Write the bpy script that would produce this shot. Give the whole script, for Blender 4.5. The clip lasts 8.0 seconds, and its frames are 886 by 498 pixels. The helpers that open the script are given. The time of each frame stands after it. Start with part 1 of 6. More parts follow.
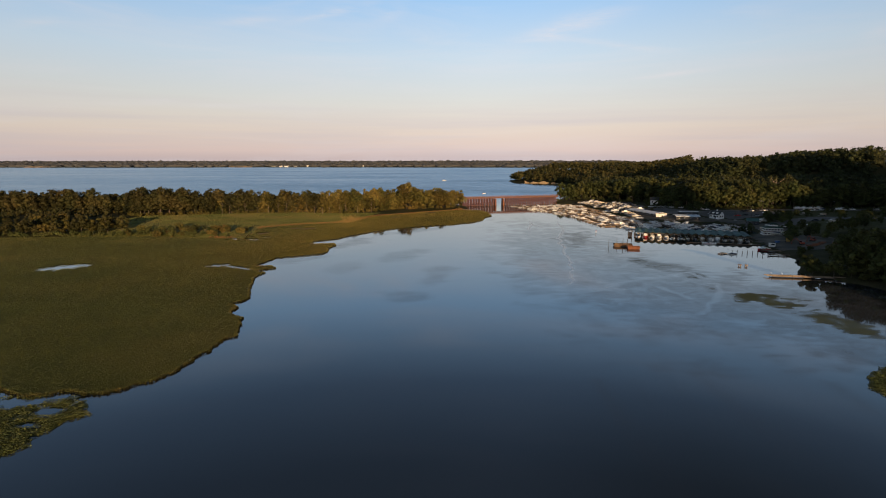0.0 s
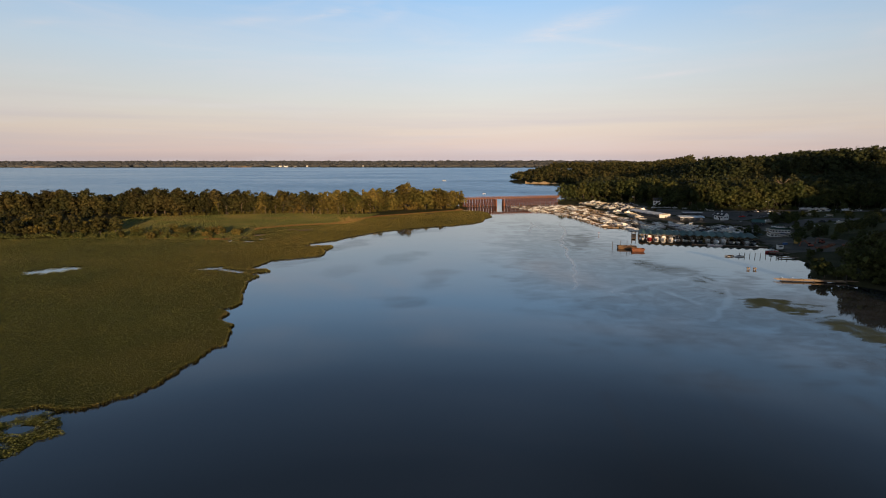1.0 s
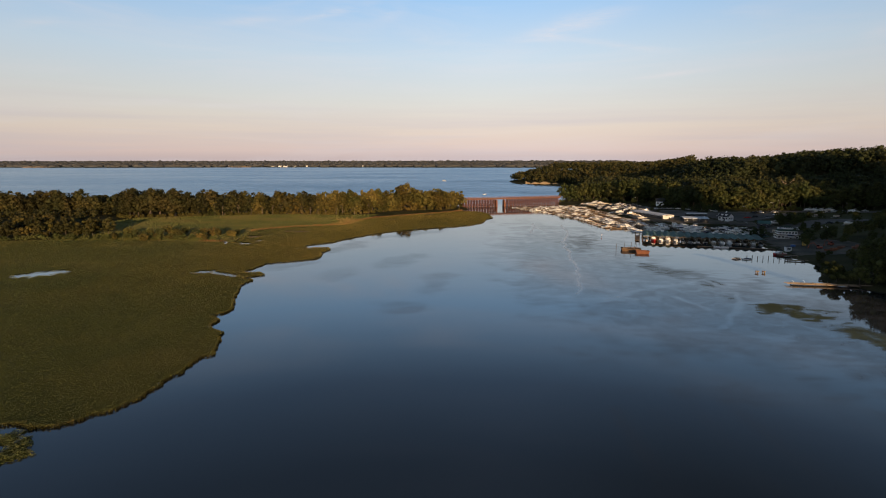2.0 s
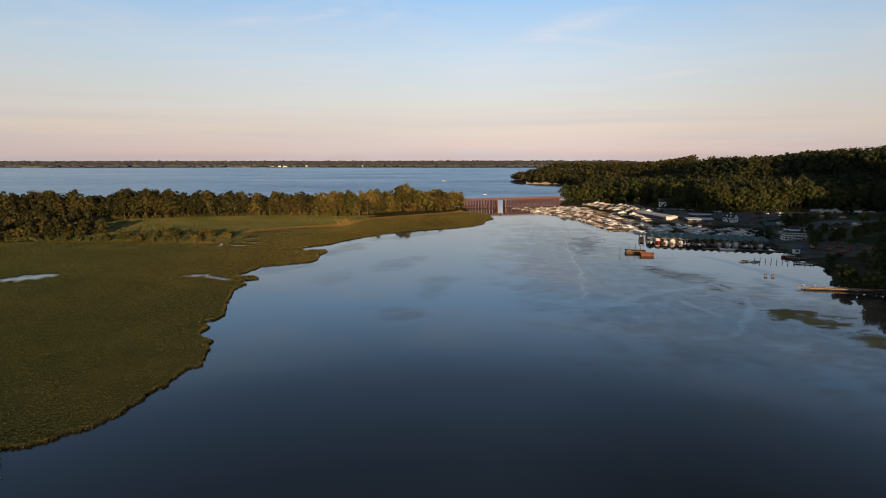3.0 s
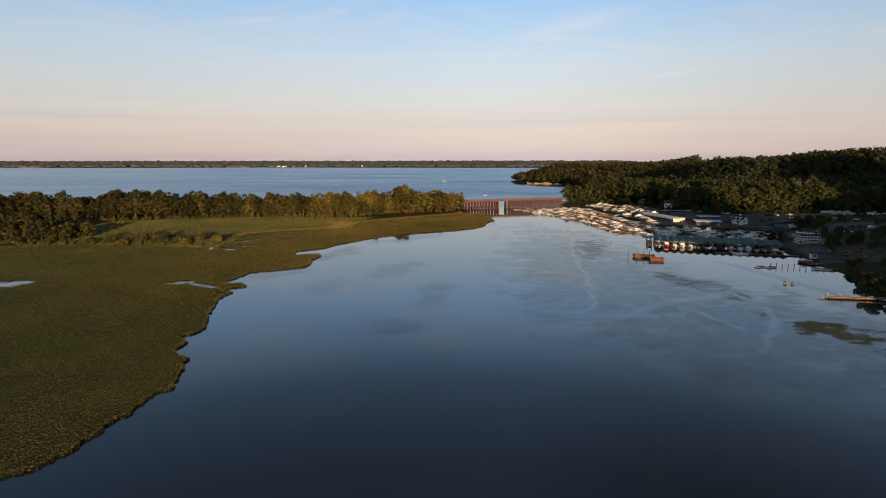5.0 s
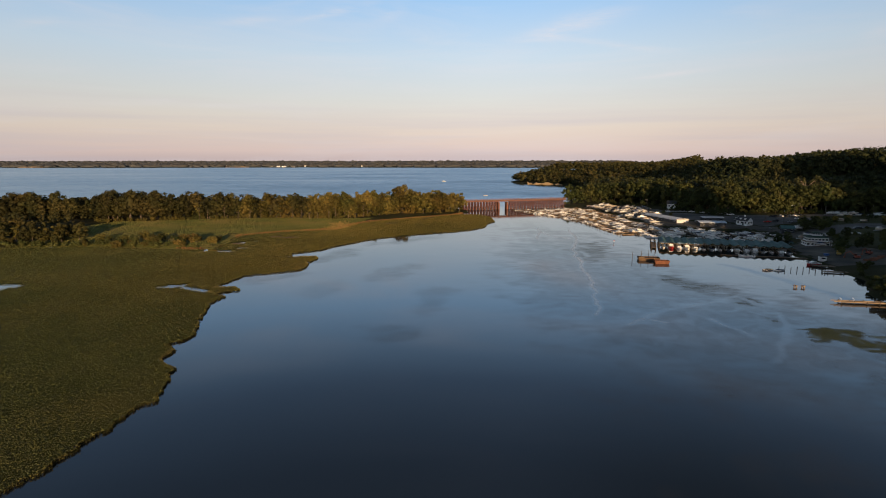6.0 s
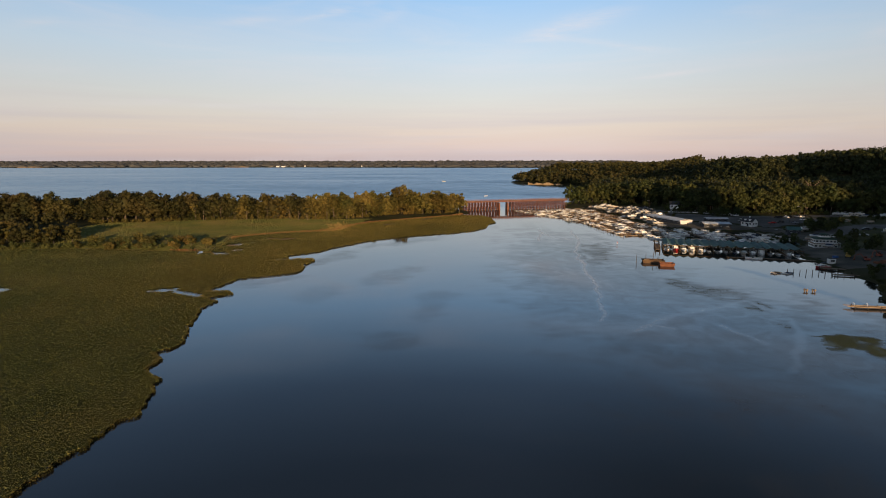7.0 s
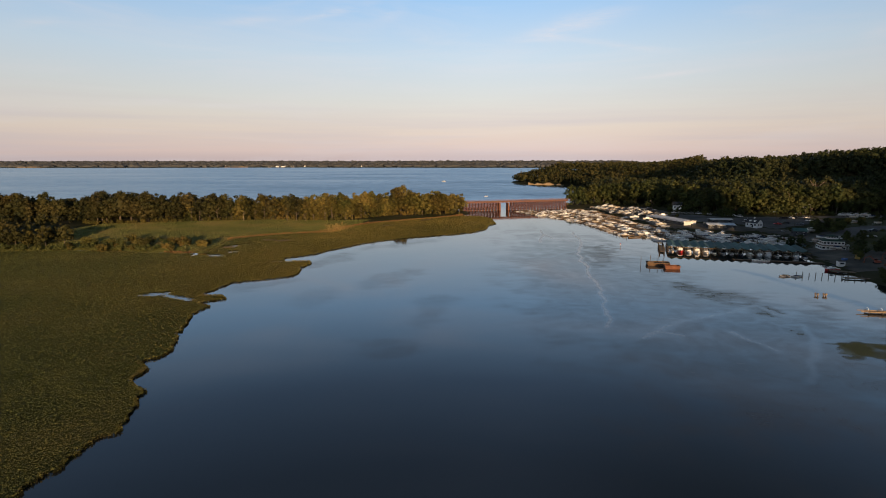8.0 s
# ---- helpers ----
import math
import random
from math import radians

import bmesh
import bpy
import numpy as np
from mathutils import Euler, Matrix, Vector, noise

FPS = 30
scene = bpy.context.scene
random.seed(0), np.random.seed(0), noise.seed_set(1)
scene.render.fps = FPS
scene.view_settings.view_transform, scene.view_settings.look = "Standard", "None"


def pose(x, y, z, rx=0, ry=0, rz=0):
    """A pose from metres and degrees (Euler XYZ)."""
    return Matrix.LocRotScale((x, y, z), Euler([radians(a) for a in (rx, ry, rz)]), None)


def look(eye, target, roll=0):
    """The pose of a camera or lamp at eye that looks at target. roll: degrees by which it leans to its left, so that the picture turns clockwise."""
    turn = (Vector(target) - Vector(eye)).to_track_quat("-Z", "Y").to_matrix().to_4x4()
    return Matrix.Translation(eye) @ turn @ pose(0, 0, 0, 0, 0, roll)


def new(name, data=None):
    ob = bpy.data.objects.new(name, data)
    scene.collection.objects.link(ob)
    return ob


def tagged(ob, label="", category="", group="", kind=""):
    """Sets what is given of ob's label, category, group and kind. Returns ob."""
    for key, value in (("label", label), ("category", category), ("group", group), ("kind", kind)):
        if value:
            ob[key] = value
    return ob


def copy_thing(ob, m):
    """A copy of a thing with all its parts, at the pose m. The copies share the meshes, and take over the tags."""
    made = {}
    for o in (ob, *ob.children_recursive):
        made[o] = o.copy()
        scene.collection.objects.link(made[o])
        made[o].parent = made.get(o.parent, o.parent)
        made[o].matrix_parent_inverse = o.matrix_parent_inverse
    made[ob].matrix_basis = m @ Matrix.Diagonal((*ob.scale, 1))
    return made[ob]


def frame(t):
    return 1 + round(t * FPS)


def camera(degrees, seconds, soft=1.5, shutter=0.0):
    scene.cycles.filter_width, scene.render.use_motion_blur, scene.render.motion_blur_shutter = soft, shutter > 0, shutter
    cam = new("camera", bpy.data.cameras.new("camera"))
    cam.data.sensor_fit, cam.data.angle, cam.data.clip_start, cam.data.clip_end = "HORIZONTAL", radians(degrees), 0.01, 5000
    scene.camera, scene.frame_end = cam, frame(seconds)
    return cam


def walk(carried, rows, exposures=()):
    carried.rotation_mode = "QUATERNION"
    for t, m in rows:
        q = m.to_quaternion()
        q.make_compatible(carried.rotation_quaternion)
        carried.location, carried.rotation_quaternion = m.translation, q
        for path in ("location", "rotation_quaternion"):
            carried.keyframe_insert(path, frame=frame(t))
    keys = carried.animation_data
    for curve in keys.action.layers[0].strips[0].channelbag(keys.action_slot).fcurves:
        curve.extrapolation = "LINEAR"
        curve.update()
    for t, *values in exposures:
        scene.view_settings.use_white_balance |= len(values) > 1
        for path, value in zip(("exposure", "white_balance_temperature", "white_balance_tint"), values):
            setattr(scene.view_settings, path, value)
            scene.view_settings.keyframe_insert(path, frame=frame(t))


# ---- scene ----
cam = camera(78.2, 8.0, soft=1.0)


def eye_at(t):
    """The drone's place: straight up the creek at 48.5 m, slowing a little."""
    return (3.8 - 0.01 * t, 5.4 + 7.27 * t - 0.081 * t * t, 48.5)


def heading_at(t):
    x, y, z = eye_at(t)
    return look((x, y, z), (x - 4.88, y + 197.2, z - 33.15), -0.07)


walk(cam, [(t, heading_at(t)) for t in (0, 1, 2, 3, 4, 5, 6, 7, 8)], [(0, 0.0)])

# ---- sky and sun ----
SUN_AZ, SUN_EL = 167.5, 7.0           # degrees clockwise from +Y, and above the horizon
CIRRUS = [(0.197, 0.223, 0.101, 0.016, 0.28, 0.75),
          (0.266, 0.194, 0.08, 0.0053, -0.12, 0.5),
          (-0.216, 0.249, 0.064, 0.0064, 0.2, 0.6),
          (-0.112, 0.246, 0.023, 0.0096, 0.3, 0.4),
          (0.376, 0.143, 0.059, 0.0043, 0.1, 0.75),
          (-0.366, 0.237, 0.096, 0.0085, 0.12, 0.3),
          (-0.749, 0.236, 0.043, 0.0085, 0.1, 0.35),
          (-0.569, 0.099, 0.074, 0.0064, 0.05, 0.35),
          (-0.405, 0.092, 0.085, 0.0043, 0, 0.35),
          (0.726, 0.209, 0.032, 0.0149, 0.3, 0.4)]
world = bpy.data.worlds.new("evening_sky")
scene.world = world
world.use_nodes = True
wn, wl = world.node_tree.nodes, world.node_tree.links
wn.clear()
sky = wn.new("ShaderNodeTexSky")
sky.sky_type, sky.sun_disc = "NISHITA", False
sky.sun_elevation, sky.sun_rotation = radians(SUN_EL), radians(SUN_AZ)
sky.altitude, sky.air_density, sky.dust_density, sky.ozone_density = 50, 1.0, 2.0, 1.5
glow = wn.new("ShaderNodeVectorMath")
glow.operation = "SCALE"
glow.inputs["Scale"].default_value = 0.02
wl.new(sky.outputs[0], glow.inputs[0])
way = wn.new("ShaderNodeTexCoord")
split = wn.new("ShaderNodeSeparateXYZ")
wl.new(way.outputs["Generated"], split.inputs[0])
# evening bands: rose at the horizon, cream, then blue overhead
bands = wn.new("ShaderNodeValToRGB")
be = bands.color_ramp.elements
be[0].position, be[0].color = 0.0, (0.60, 0.48, 0.47, 1)
be[1].position, be[1].color = 1.0, (0.1, 0.125, 0.17, 1)
for at, tone in ((0.012, (0.71, 0.555, 0.515)), (0.05, (0.735, 0.62, 0.55)), (0.10, (0.665, 0.655, 0.635)), (0.17, (0.55, 0.65, 0.75)),
                 (0.27, (0.31, 0.53, 0.82)), (0.40, (0.104, 0.185, 0.325)), (0.52, (0.052, 0.09, 0.162)), (0.64, (0.044, 0.066, 0.106)), (0.8, (0.078, 0.103, 0.148))):
    be.new(at).color = (*tone, 1)
wl.new(split.outputs["Z"], bands.inputs["Fac"])
# thin high cloud, drawn out sideways
flat = wn.new("ShaderNodeMapping")
flat.inputs["Scale"].default_value = (1.6, 1.6, 13.0)
flat.inputs["Rotation"].default_value = (0.0, radians(-3), 0.0)
flat.inputs["Location"].default_value = (2.3, 0.4, 1.1)
wl.new(way.outputs["Generated"], flat.inputs["Vector"])
wisp = wn.new("ShaderNodeTexNoise")
wisp.inputs["Scale"].default_value, wisp.inputs["Detail"].default_value, wisp.inputs["Roughness"].default_value = 1.7, 8, 0.6
wisp.inputs["Distortion"].default_value = 0.6
wl.new(flat.outputs[0], wisp.inputs["Vector"])
thin = wn.new("ShaderNodeMapRange")
thin.inputs["From Min"].default_value, thin.inputs["From Max"].default_value = 0.47, 0.74
thin.inputs["To Min"].default_value, thin.inputs["To Max"].default_value = 0.0, 0.3
wl.new(wisp.outputs["Fac"], thin.inputs["Value"])
aloft = wn.new("ShaderNodeMapRange")            # the wisps thin out overhead
aloft.inputs["From Min"].default_value, aloft.inputs["From Max"].default_value = 0.26, 0.40
aloft.inputs["To Min"].default_value, aloft.inputs["To Max"].default_value = 1.0, 0.1
wl.new(split.outputs["Z"], aloft.inputs["Value"])
thinner = wn.new("ShaderNodeMath")
thinner.operation = "MULTIPLY"
wl.new(thin.outputs[0], thinner.inputs[0])
wl.new(aloft.outputs[0], thinner.inputs[1])
# a faint lilac bank low over the horizon
layer = wn.new("ShaderNodeMapping")
layer.inputs["Scale"].default_value = (1.3, 1.3, 30.0)
layer.inputs["Location"].default_value = (0.7, 0.2, 0.0)
wl.new(way.outputs["Generated"], layer.inputs["Vector"])
bank = wn.new("ShaderNodeTexNoise")
bank.inputs["Scale"].default_value, bank.inputs["Detail"].default_value, bank.inputs["Roughness"].default_value = 1.5, 5, 0.5
wl.new(layer.outputs[0], bank.inputs["Vector"])
bank_on = wn.new("ShaderNodeMapRange")
bank_on.inputs["From Min"].default_value, bank_on.inputs["From Max"].default_value = 0.45, 0.68
bank_on.inputs["To Min"].default_value, bank_on.inputs["To Max"].default_value = 0.0, 0.5
wl.new(bank.outputs["Fac"], bank_on.inputs["Value"])
bank_low = wn.new("ShaderNodeMapRange")
bank_low.inputs["From Min"].default_value, bank_low.inputs["From Max"].default_value = 0.06, 0.12
bank_low.inputs["To Min"].default_value, bank_low.inputs["To Max"].default_value = 1.0, 0.0
wl.new(split.outputs["Z"], bank_low.inputs["Value"])
bank_amount = wn.new("ShaderNodeMath")
bank_amount.operation = "MULTIPLY"
wl.new(bank_on.outputs[0], bank_amount.inputs[0])
wl.new(bank_low.outputs[0], bank_amount.inputs[1])
banked = wn.new("ShaderNodeMix")
banked.data_type = "RGBA"
banked.inputs["B"].default_value = (0.58, 0.52, 0.56, 1)
wl.new(bank_amount.outputs[0], banked.inputs["Factor"])
wl.new(bands.outputs["Color"], banked.inputs["A"])


def sky_math(op, a, b=None, c=None):
    """A Math node whose inputs are sockets or numbers."""
    node = wn.new("ShaderNodeMath")
    node.operation = op
    for i, v in enumerate((a, b, c)):
        if v is None:
            continue
        if isinstance(v, (int, float)):
            node.inputs[i].default_value = v
        else:
            wl.new(v, node.inputs[i])
    return node.outputs[0]


# single wisps of cirrus: bearing and height as slopes, half length, half thickness, tilt, strength
ahead = sky_math("MAXIMUM", split.outputs["Y"], 0.05)
bearing, climb = sky_math("DIVIDE", split.outputs["X"], ahead), sky_math("DIVIDE", split.outputs["Z"], ahead)
fibre_way = wn.new("ShaderNodeMapping")
fibre_way.inputs["Scale"].default_value = (9.0, 9.0, 60.0)
fibre_way.inputs["Rotation"].default_value = (0.0, radians(-9), 0.0)
wl.new(way.outputs["Generated"], fibre_way.inputs["Vector"])
fibre = wn.new("ShaderNodeTexNoise")
fibre.inputs["Scale"].default_value, fibre.inputs["Detail"].default_value, fibre.inputs["Roughness"].default_value = 1.0, 7, 0.62
fibre.inputs["Distortion"].default_value = 0.5
wl.new(fibre_way.outputs[0], fibre.inputs["Vector"])
wisps = None
for wx0, wz0, along_, thick_, tilt_, amount_ in CIRRUS:
    ca_, sa_ = math.cos(tilt_), math.sin(tilt_)
    du, dv = sky_math("SUBTRACT", bearing, wx0), sky_math("SUBTRACT", climb, wz0)
    p_ = sky_math("DIVIDE", sky_math("ADD", sky_math("MULTIPLY", du, ca_), sky_math("MULTIPLY", dv, sa_)), along_)
    q_ = sky_math("DIVIDE", sky_math("SUBTRACT", sky_math("MULTIPLY", dv, ca_), sky_math("MULTIPLY", du, sa_)), thick_)
    r2_ = sky_math("ADD", sky_math("MULTIPLY", p_, p_), sky_math("MULTIPLY", q_, q_))
    one = sky_math("MULTIPLY", sky_math("EXPONENT", sky_math("MULTIPLY", r2_, -1.0)), amount_)
    wisps = one if wisps is None else sky_math("ADD", wisps, one)
threads = wn.new("ShaderNodeMapRange")
threads.inputs["From Min"].default_value, threads.inputs["From Max"].default_value = 0.3, 0.68
wl.new(fibre.outputs["Fac"], threads.inputs["Value"])
wisps = sky_math("MULTIPLY", wisps, threads.outputs[0])
veil = wn.new("ShaderNodeMix")
veil.data_type = "RGBA"
veil.inputs["B"].default_value = (0.74, 0.69, 0.71, 1)
wl.new(sky_math("MINIMUM", sky_math("ADD", thinner.outputs[0], wisps), 0.9), veil.inputs["Factor"])
wl.new(banked.outputs["Result"], veil.inputs["A"])
total = wn.new("ShaderNodeVectorMath")
total.operation = "ADD"
side_light = wn.new("ShaderNodeMath")          # the sky pales towards the sun's side
side_light.operation = "MULTIPLY_ADD"
side_light.inputs[1].default_value, side_light.inputs[2].default_value = 0.26, 1.02
wl.new(split.outputs["X"], side_light.inputs[0])
cap = wn.new("ShaderNodeMath")
cap.operation = "MINIMUM"
cap.inputs[1].default_value = 1.03
wl.new(side_light.outputs[0], cap.inputs[0])
shaded = wn.new("ShaderNodeVectorMath")
shaded.operation = "SCALE"
wl.new(veil.outputs["Result"], shaded.inputs[0])
east = wn.new("ShaderNodeMapRange")             # and dims smoothly towards the east
east.interpolation_type = "SMOOTHSTEP"
east.inputs["From Min"].default_value, east.inputs["From Max"].default_value = 0.1, 0.75
east.inputs["To Min"].default_value, east.inputs["To Max"].default_value = 1.0, 0.79
wl.new(split.outputs["X"], east.inputs["Value"])
sides = wn.new("ShaderNodeMath")
sides.operation = "MULTIPLY"
wl.new(cap.outputs[0], sides.inputs[0])
wl.new(east.outputs[0], sides.inputs[1])
high_east = wn.new("ShaderNodeMapRange")
high_east.interpolation_type = "SMOOTHSTEP"
high_east.inputs["From Min"].default_value, high_east.inputs["From Max"].default_value = 0.3, 0.56
wl.new(split.outputs["Z"], high_east.inputs["Value"])
off_side = wn.new("ShaderNodeMapRange")
off_side.interpolation_type = "SMOOTHSTEP"
off_side.inputs["From Min"].default_value, off_side.inputs["From Max"].default_value = 0.05, 0.44
off_side.inputs["To Min"].default_value, off_side.inputs["To Max"].default_value = 0.2, 0.7
wl.new(split.outputs["X"], off_side.inputs["Value"])
dimmed = sky_math("SUBTRACT", 1.0, sky_math("MULTIPLY", high_east.outputs[0], off_side.outputs[0]))
wl.new(sky_math("MULTIPLY", sides.outputs[0], dimmed), shaded.inputs["Scale"])
wl.new(shaded.outputs[0], total.inputs[0])
wl.new(glow.outputs[0], total.inputs[1])
back = wn.new("ShaderNodeBackground")
back.inputs["Strength"].default_value = 1.0
wout = wn.new("ShaderNodeOutputWorld")
wl.new(total.outputs[0], back.inputs[0])
wl.new(back.outputs[0], wout.inputs[0])

sun = new("sun", bpy.data.lights.new("sun", "SUN"))
sun.data.energy, sun.data.angle, sun.data.color = 5.0, radians(0.6), (1.0, 0.66, 0.35)
az, el = radians(SUN_AZ), radians(SUN_EL)
sun.matrix_world = look((0, 0, 400), (-math.sin(az) * math.cos(el) * 100, -math.cos(az) * math.cos(el) * 100, 400 - math.sin(el) * 100))


# ---- materials ----
def material(name, colours, scale=1.0, rough=0.8, metal=0.0, bump=0.3, detail=6.0, fine=0.0, per_object=0.0, per_island=0.0,
             leaf=0.0, spec=0.5, bump_distance=0.05):
    """A noise-mottled surface: two or three colours over a large and a fine noise, with relief."""
    mat = bpy.data.materials.new(name)
    mat.use_nodes = True
    n, l = mat.node_tree.nodes, mat.node_tree.links
    bsdf = n["Principled BSDF"]
    geo = n.new("ShaderNodeNewGeometry")
    big = n.new("ShaderNodeTexNoise")
    big.inputs["Scale"].default_value, big.inputs["Detail"].default_value = scale, detail
    l.new(geo.outputs["Position"], big.inputs["Vector"])
    ramp = n.new("ShaderNodeValToRGB")
    el_ = ramp.color_ramp.elements
    spots = [0.3 + 0.4 * i / (len(colours) - 1) for i in range(len(colours))]
    el_[0].position, el_[0].color = spots[0], (*colours[0], 1)
    el_[1].position, el_[1].color = spots[-1], (*colours[-1], 1)
    for s, c in list(zip(spots, colours))[1:-1]:
        e = el_.new(s)
        e.color = (*c, 1)
    l.new(big.outputs["Fac"], ramp.inputs["Fac"])
    small = n.new("ShaderNodeTexNoise")
    small.inputs["Scale"].default_value, small.inputs["Detail"].default_value = fine or scale * 9, 4
    l.new(geo.outputs["Position"], small.inputs["Vector"])
    colour = ramp.outputs["Color"]
    value = n.new("ShaderNodeMath")
    value.operation = "MULTIPLY_ADD"
    value.inputs[1].default_value, value.inputs[2].default_value = 0.7, 0.65
    l.new(small.outputs["Fac"], value.inputs[0])
    amount = value.outputs[0]
    for share, node, out in ((per_object, "ShaderNodeObjectInfo", "Random"), (per_island, "ShaderNodeNewGeometry", "Random Per Island")):
        if share:
            src = n.new(node)
            m = n.new("ShaderNodeMath")
            m.operation = "MULTIPLY_ADD"
            m.inputs[1].default_value, m.inputs[2].default_value = share, 1 - share / 2
            l.new(src.outputs[out], m.inputs[0])
            both = n.new("ShaderNodeMath")
            both.operation = "MULTIPLY"
            l.new(amount, both.inputs[0])
            l.new(m.outputs[0], both.inputs[1])
            amount = both.outputs[0]
    mul = n.new("ShaderNodeVectorMath")
    mul.operation = "SCALE"
    l.new(colour, mul.inputs[0])
    l.new(amount, mul.inputs["Scale"])
    l.new(mul.outputs[0], bsdf.inputs["Base Color"])
    bsdf.inputs["Roughness"].default_value = rough
    bsdf.inputs["Metallic"].default_value = metal
    bsdf.inputs["Specular IOR Level"].default_value = spec
    if bump:
        b = n.new("ShaderNodeBump")
        b.inputs["Strength"].default_value, b.inputs["Distance"].default_value = bump, bump_distance
        l.new(small.outputs["Fac"], b.inputs["Height"])
        l.new(b.outputs[0], bsdf.inputs["Normal"])
    if leaf:
        tr = n.new("ShaderNodeBsdfTranslucent")
        l.new(mul.outputs[0], tr.inputs["Color"])
        mix = n.new("ShaderNodeMixShader")
        mix.inputs[0].default_value = leaf
        l.new(bsdf.outputs[0], mix.inputs[1])
        l.new(tr.outputs[0], mix.inputs[2])
        l.new(mix.outputs[0], n["Material Output"].inputs["Surface"])
    return mat


def water_material():
    mat = bpy.data.materials.new("creek_water")
    mat.use_nodes = True
    n, l = mat.node_tree.nodes, mat.node_tree.links
    bsdf = n["Principled BSDF"]
    bsdf.inputs["Base Color"].default_value = (0.016, 0.02, 0.022, 1)
    bsdf.inputs["Roughness"].default_value = 0.04
    bsdf.inputs["IOR"].default_value = 1.95
    geo = n.new("ShaderNodeNewGeometry")
    sep = n.new("ShaderNodeSeparateXYZ")
    l.new(geo.outputs["Position"], sep.inputs[0])
    open_water = n.new("ShaderNodeMapRange")        # the wide river past the bridge is ruffled by wind
    open_water.inputs["From Min"].default_value, open_water.inputs["From Max"].default_value = 520, 760
    open_water.inputs["To Min"].default_value, open_water.inputs["To Max"].default_value = 0.035, 0.86
    l.new(sep.outputs["Y"], open_water.inputs["Value"])
    chop = n.new("ShaderNodeMapRange")                  # too fine to see one by one out there: it only blurs the sky
    chop.inputs["From Min"].default_value, chop.inputs["From Max"].default_value = 500, 800
    chop.inputs["To Min"].default_value, chop.inputs["To Max"].default_value = 0.05, 0.17
    l.new(sep.outputs["Y"], chop.inputs["Value"])
    l.new(chop.outputs[0], bsdf.inputs["Roughness"])
    crests = n.new("ShaderNodeMapping")
    crests.inputs["Scale"].default_value = (0.3, 1.0, 1.0)
    l.new(geo.outputs["Position"], crests.inputs["Vector"])
    waves = n.new("ShaderNodeTexNoise")
    waves.inputs["Scale"].default_value, waves.inputs["Detail"].default_value = 0.16, 4
    l.new(crests.outputs[0], waves.inputs["Vector"])
    calm = n.new("ShaderNodeMix")                       # gentle swells about one mean slope
    calm.data_type = "RGBA"
    calm.inputs["Factor"].default_value = 0.12
    calm.inputs["A"].default_value = (0.5, 0.5, 0.5, 1)
    l.new(waves.outputs["Color"], calm.inputs["B"])
    drift = n.new("ShaderNodeMapping")
    drift.inputs["Scale"].default_value = (0.35, 1.0, 1.0)
    drift.inputs["Rotation"].default_value = (0, 0, radians(7))
    l.new(geo.outputs["Position"], drift.inputs["Vector"])
    gusts = n.new("ShaderNodeTexNoise")                 # calmer and rougher lanes
    gusts.inputs["Scale"].default_value, gusts.inputs["Detail"].default_value = 0.006, 5
    l.new(drift.outputs[0], gusts.inputs["Vector"])
    lane = n.new("ShaderNodeMath")
    lane.operation = "MULTIPLY_ADD"
    lane.inputs[1].default_value, lane.inputs[2].default_value = 0.9, 0.55
    l.new(gusts.outputs["Fac"], lane.inputs[0])
    slope = n.new("ShaderNodeMath")
    slope.operation = "MULTIPLY"
    l.new(open_water.outputs[0], slope.inputs[0])
    l.new(lane.outputs[0], slope.inputs[1])
    wake = n.new("ShaderNodeAttribute")                 # a fresh boat wake ruffles the calm creek
    wake.attribute_name = "ruffle"
    both = n.new("ShaderNodeMath")
    both.operation = "MULTIPLY_ADD"
    both.inputs[1].default_value = 0.2
    l.new(wake.outputs["Fac"], both.inputs[0])
    l.new(slope.outputs[0], both.inputs[2])
    off = n.new("ShaderNodeVectorMath")
    off.operation = "SUBTRACT"
    off.inputs[1].default_value = (0.5, 0.63, 0.5)
    l.new(calm.outputs["Result"], off.inputs[0])
    lean = n.new("ShaderNodeVectorMath")
    lean.operation = "SCALE"
    l.new(off.outputs[0], lean.inputs[0])
    l.new(both.outputs[0], lean.inputs["Scale"])
    up = n.new("ShaderNodeVectorMath")
    up.operation = "MULTIPLY_ADD"
    up.inputs[1].default_value, up.inputs[2].default_value = (1, 1, 0), (0, 0, 1)
    l.new(lean.outputs[0], up.inputs[0])
    unit = n.new("ShaderNodeVectorMath")
    unit.operation = "NORMALIZE"
    l.new(up.outputs[0], unit.inputs[0])
    l.new(unit.outputs[0], bsdf.inputs["Normal"])
    # a thin film of weed floats where the mesh says so
    film = n.new("ShaderNodeAttribute")
    film.attribute_name = "weed"
    mottle = n.new("ShaderNodeTexNoise")
    mottle.inputs["Scale"].default_value, mottle.inputs["Detail"].default_value, mottle.inputs["Roughness"].default_value = 0.14, 10, 0.7
    mottle.inputs["Distortion"].default_value = 0.9
    l.new(geo.outputs["Position"], mottle.inputs["Vector"])
    patch = n.new("ShaderNodeMapRange")
    patch.inputs["From Min"].default_value, patch.inputs["From Max"].default_value = 0.18, 0.82
    l.new(mottle.outputs["Fac"], patch.inputs["Value"])
    dense = n.new("ShaderNodeMapRange")
    dense.inputs["From Min"].default_value, dense.inputs["From Max"].default_value = 0.66, 1.0
    l.new(film.outputs["Fac"], dense.inputs["Value"])
    cover = n.new("ShaderNodeMath")
    cover.operation, cover.use_clamp = "MULTIPLY_ADD", True
    cover.inputs[1].default_value = 0.5
    l.new(dense.outputs[0], cover.inputs[0])
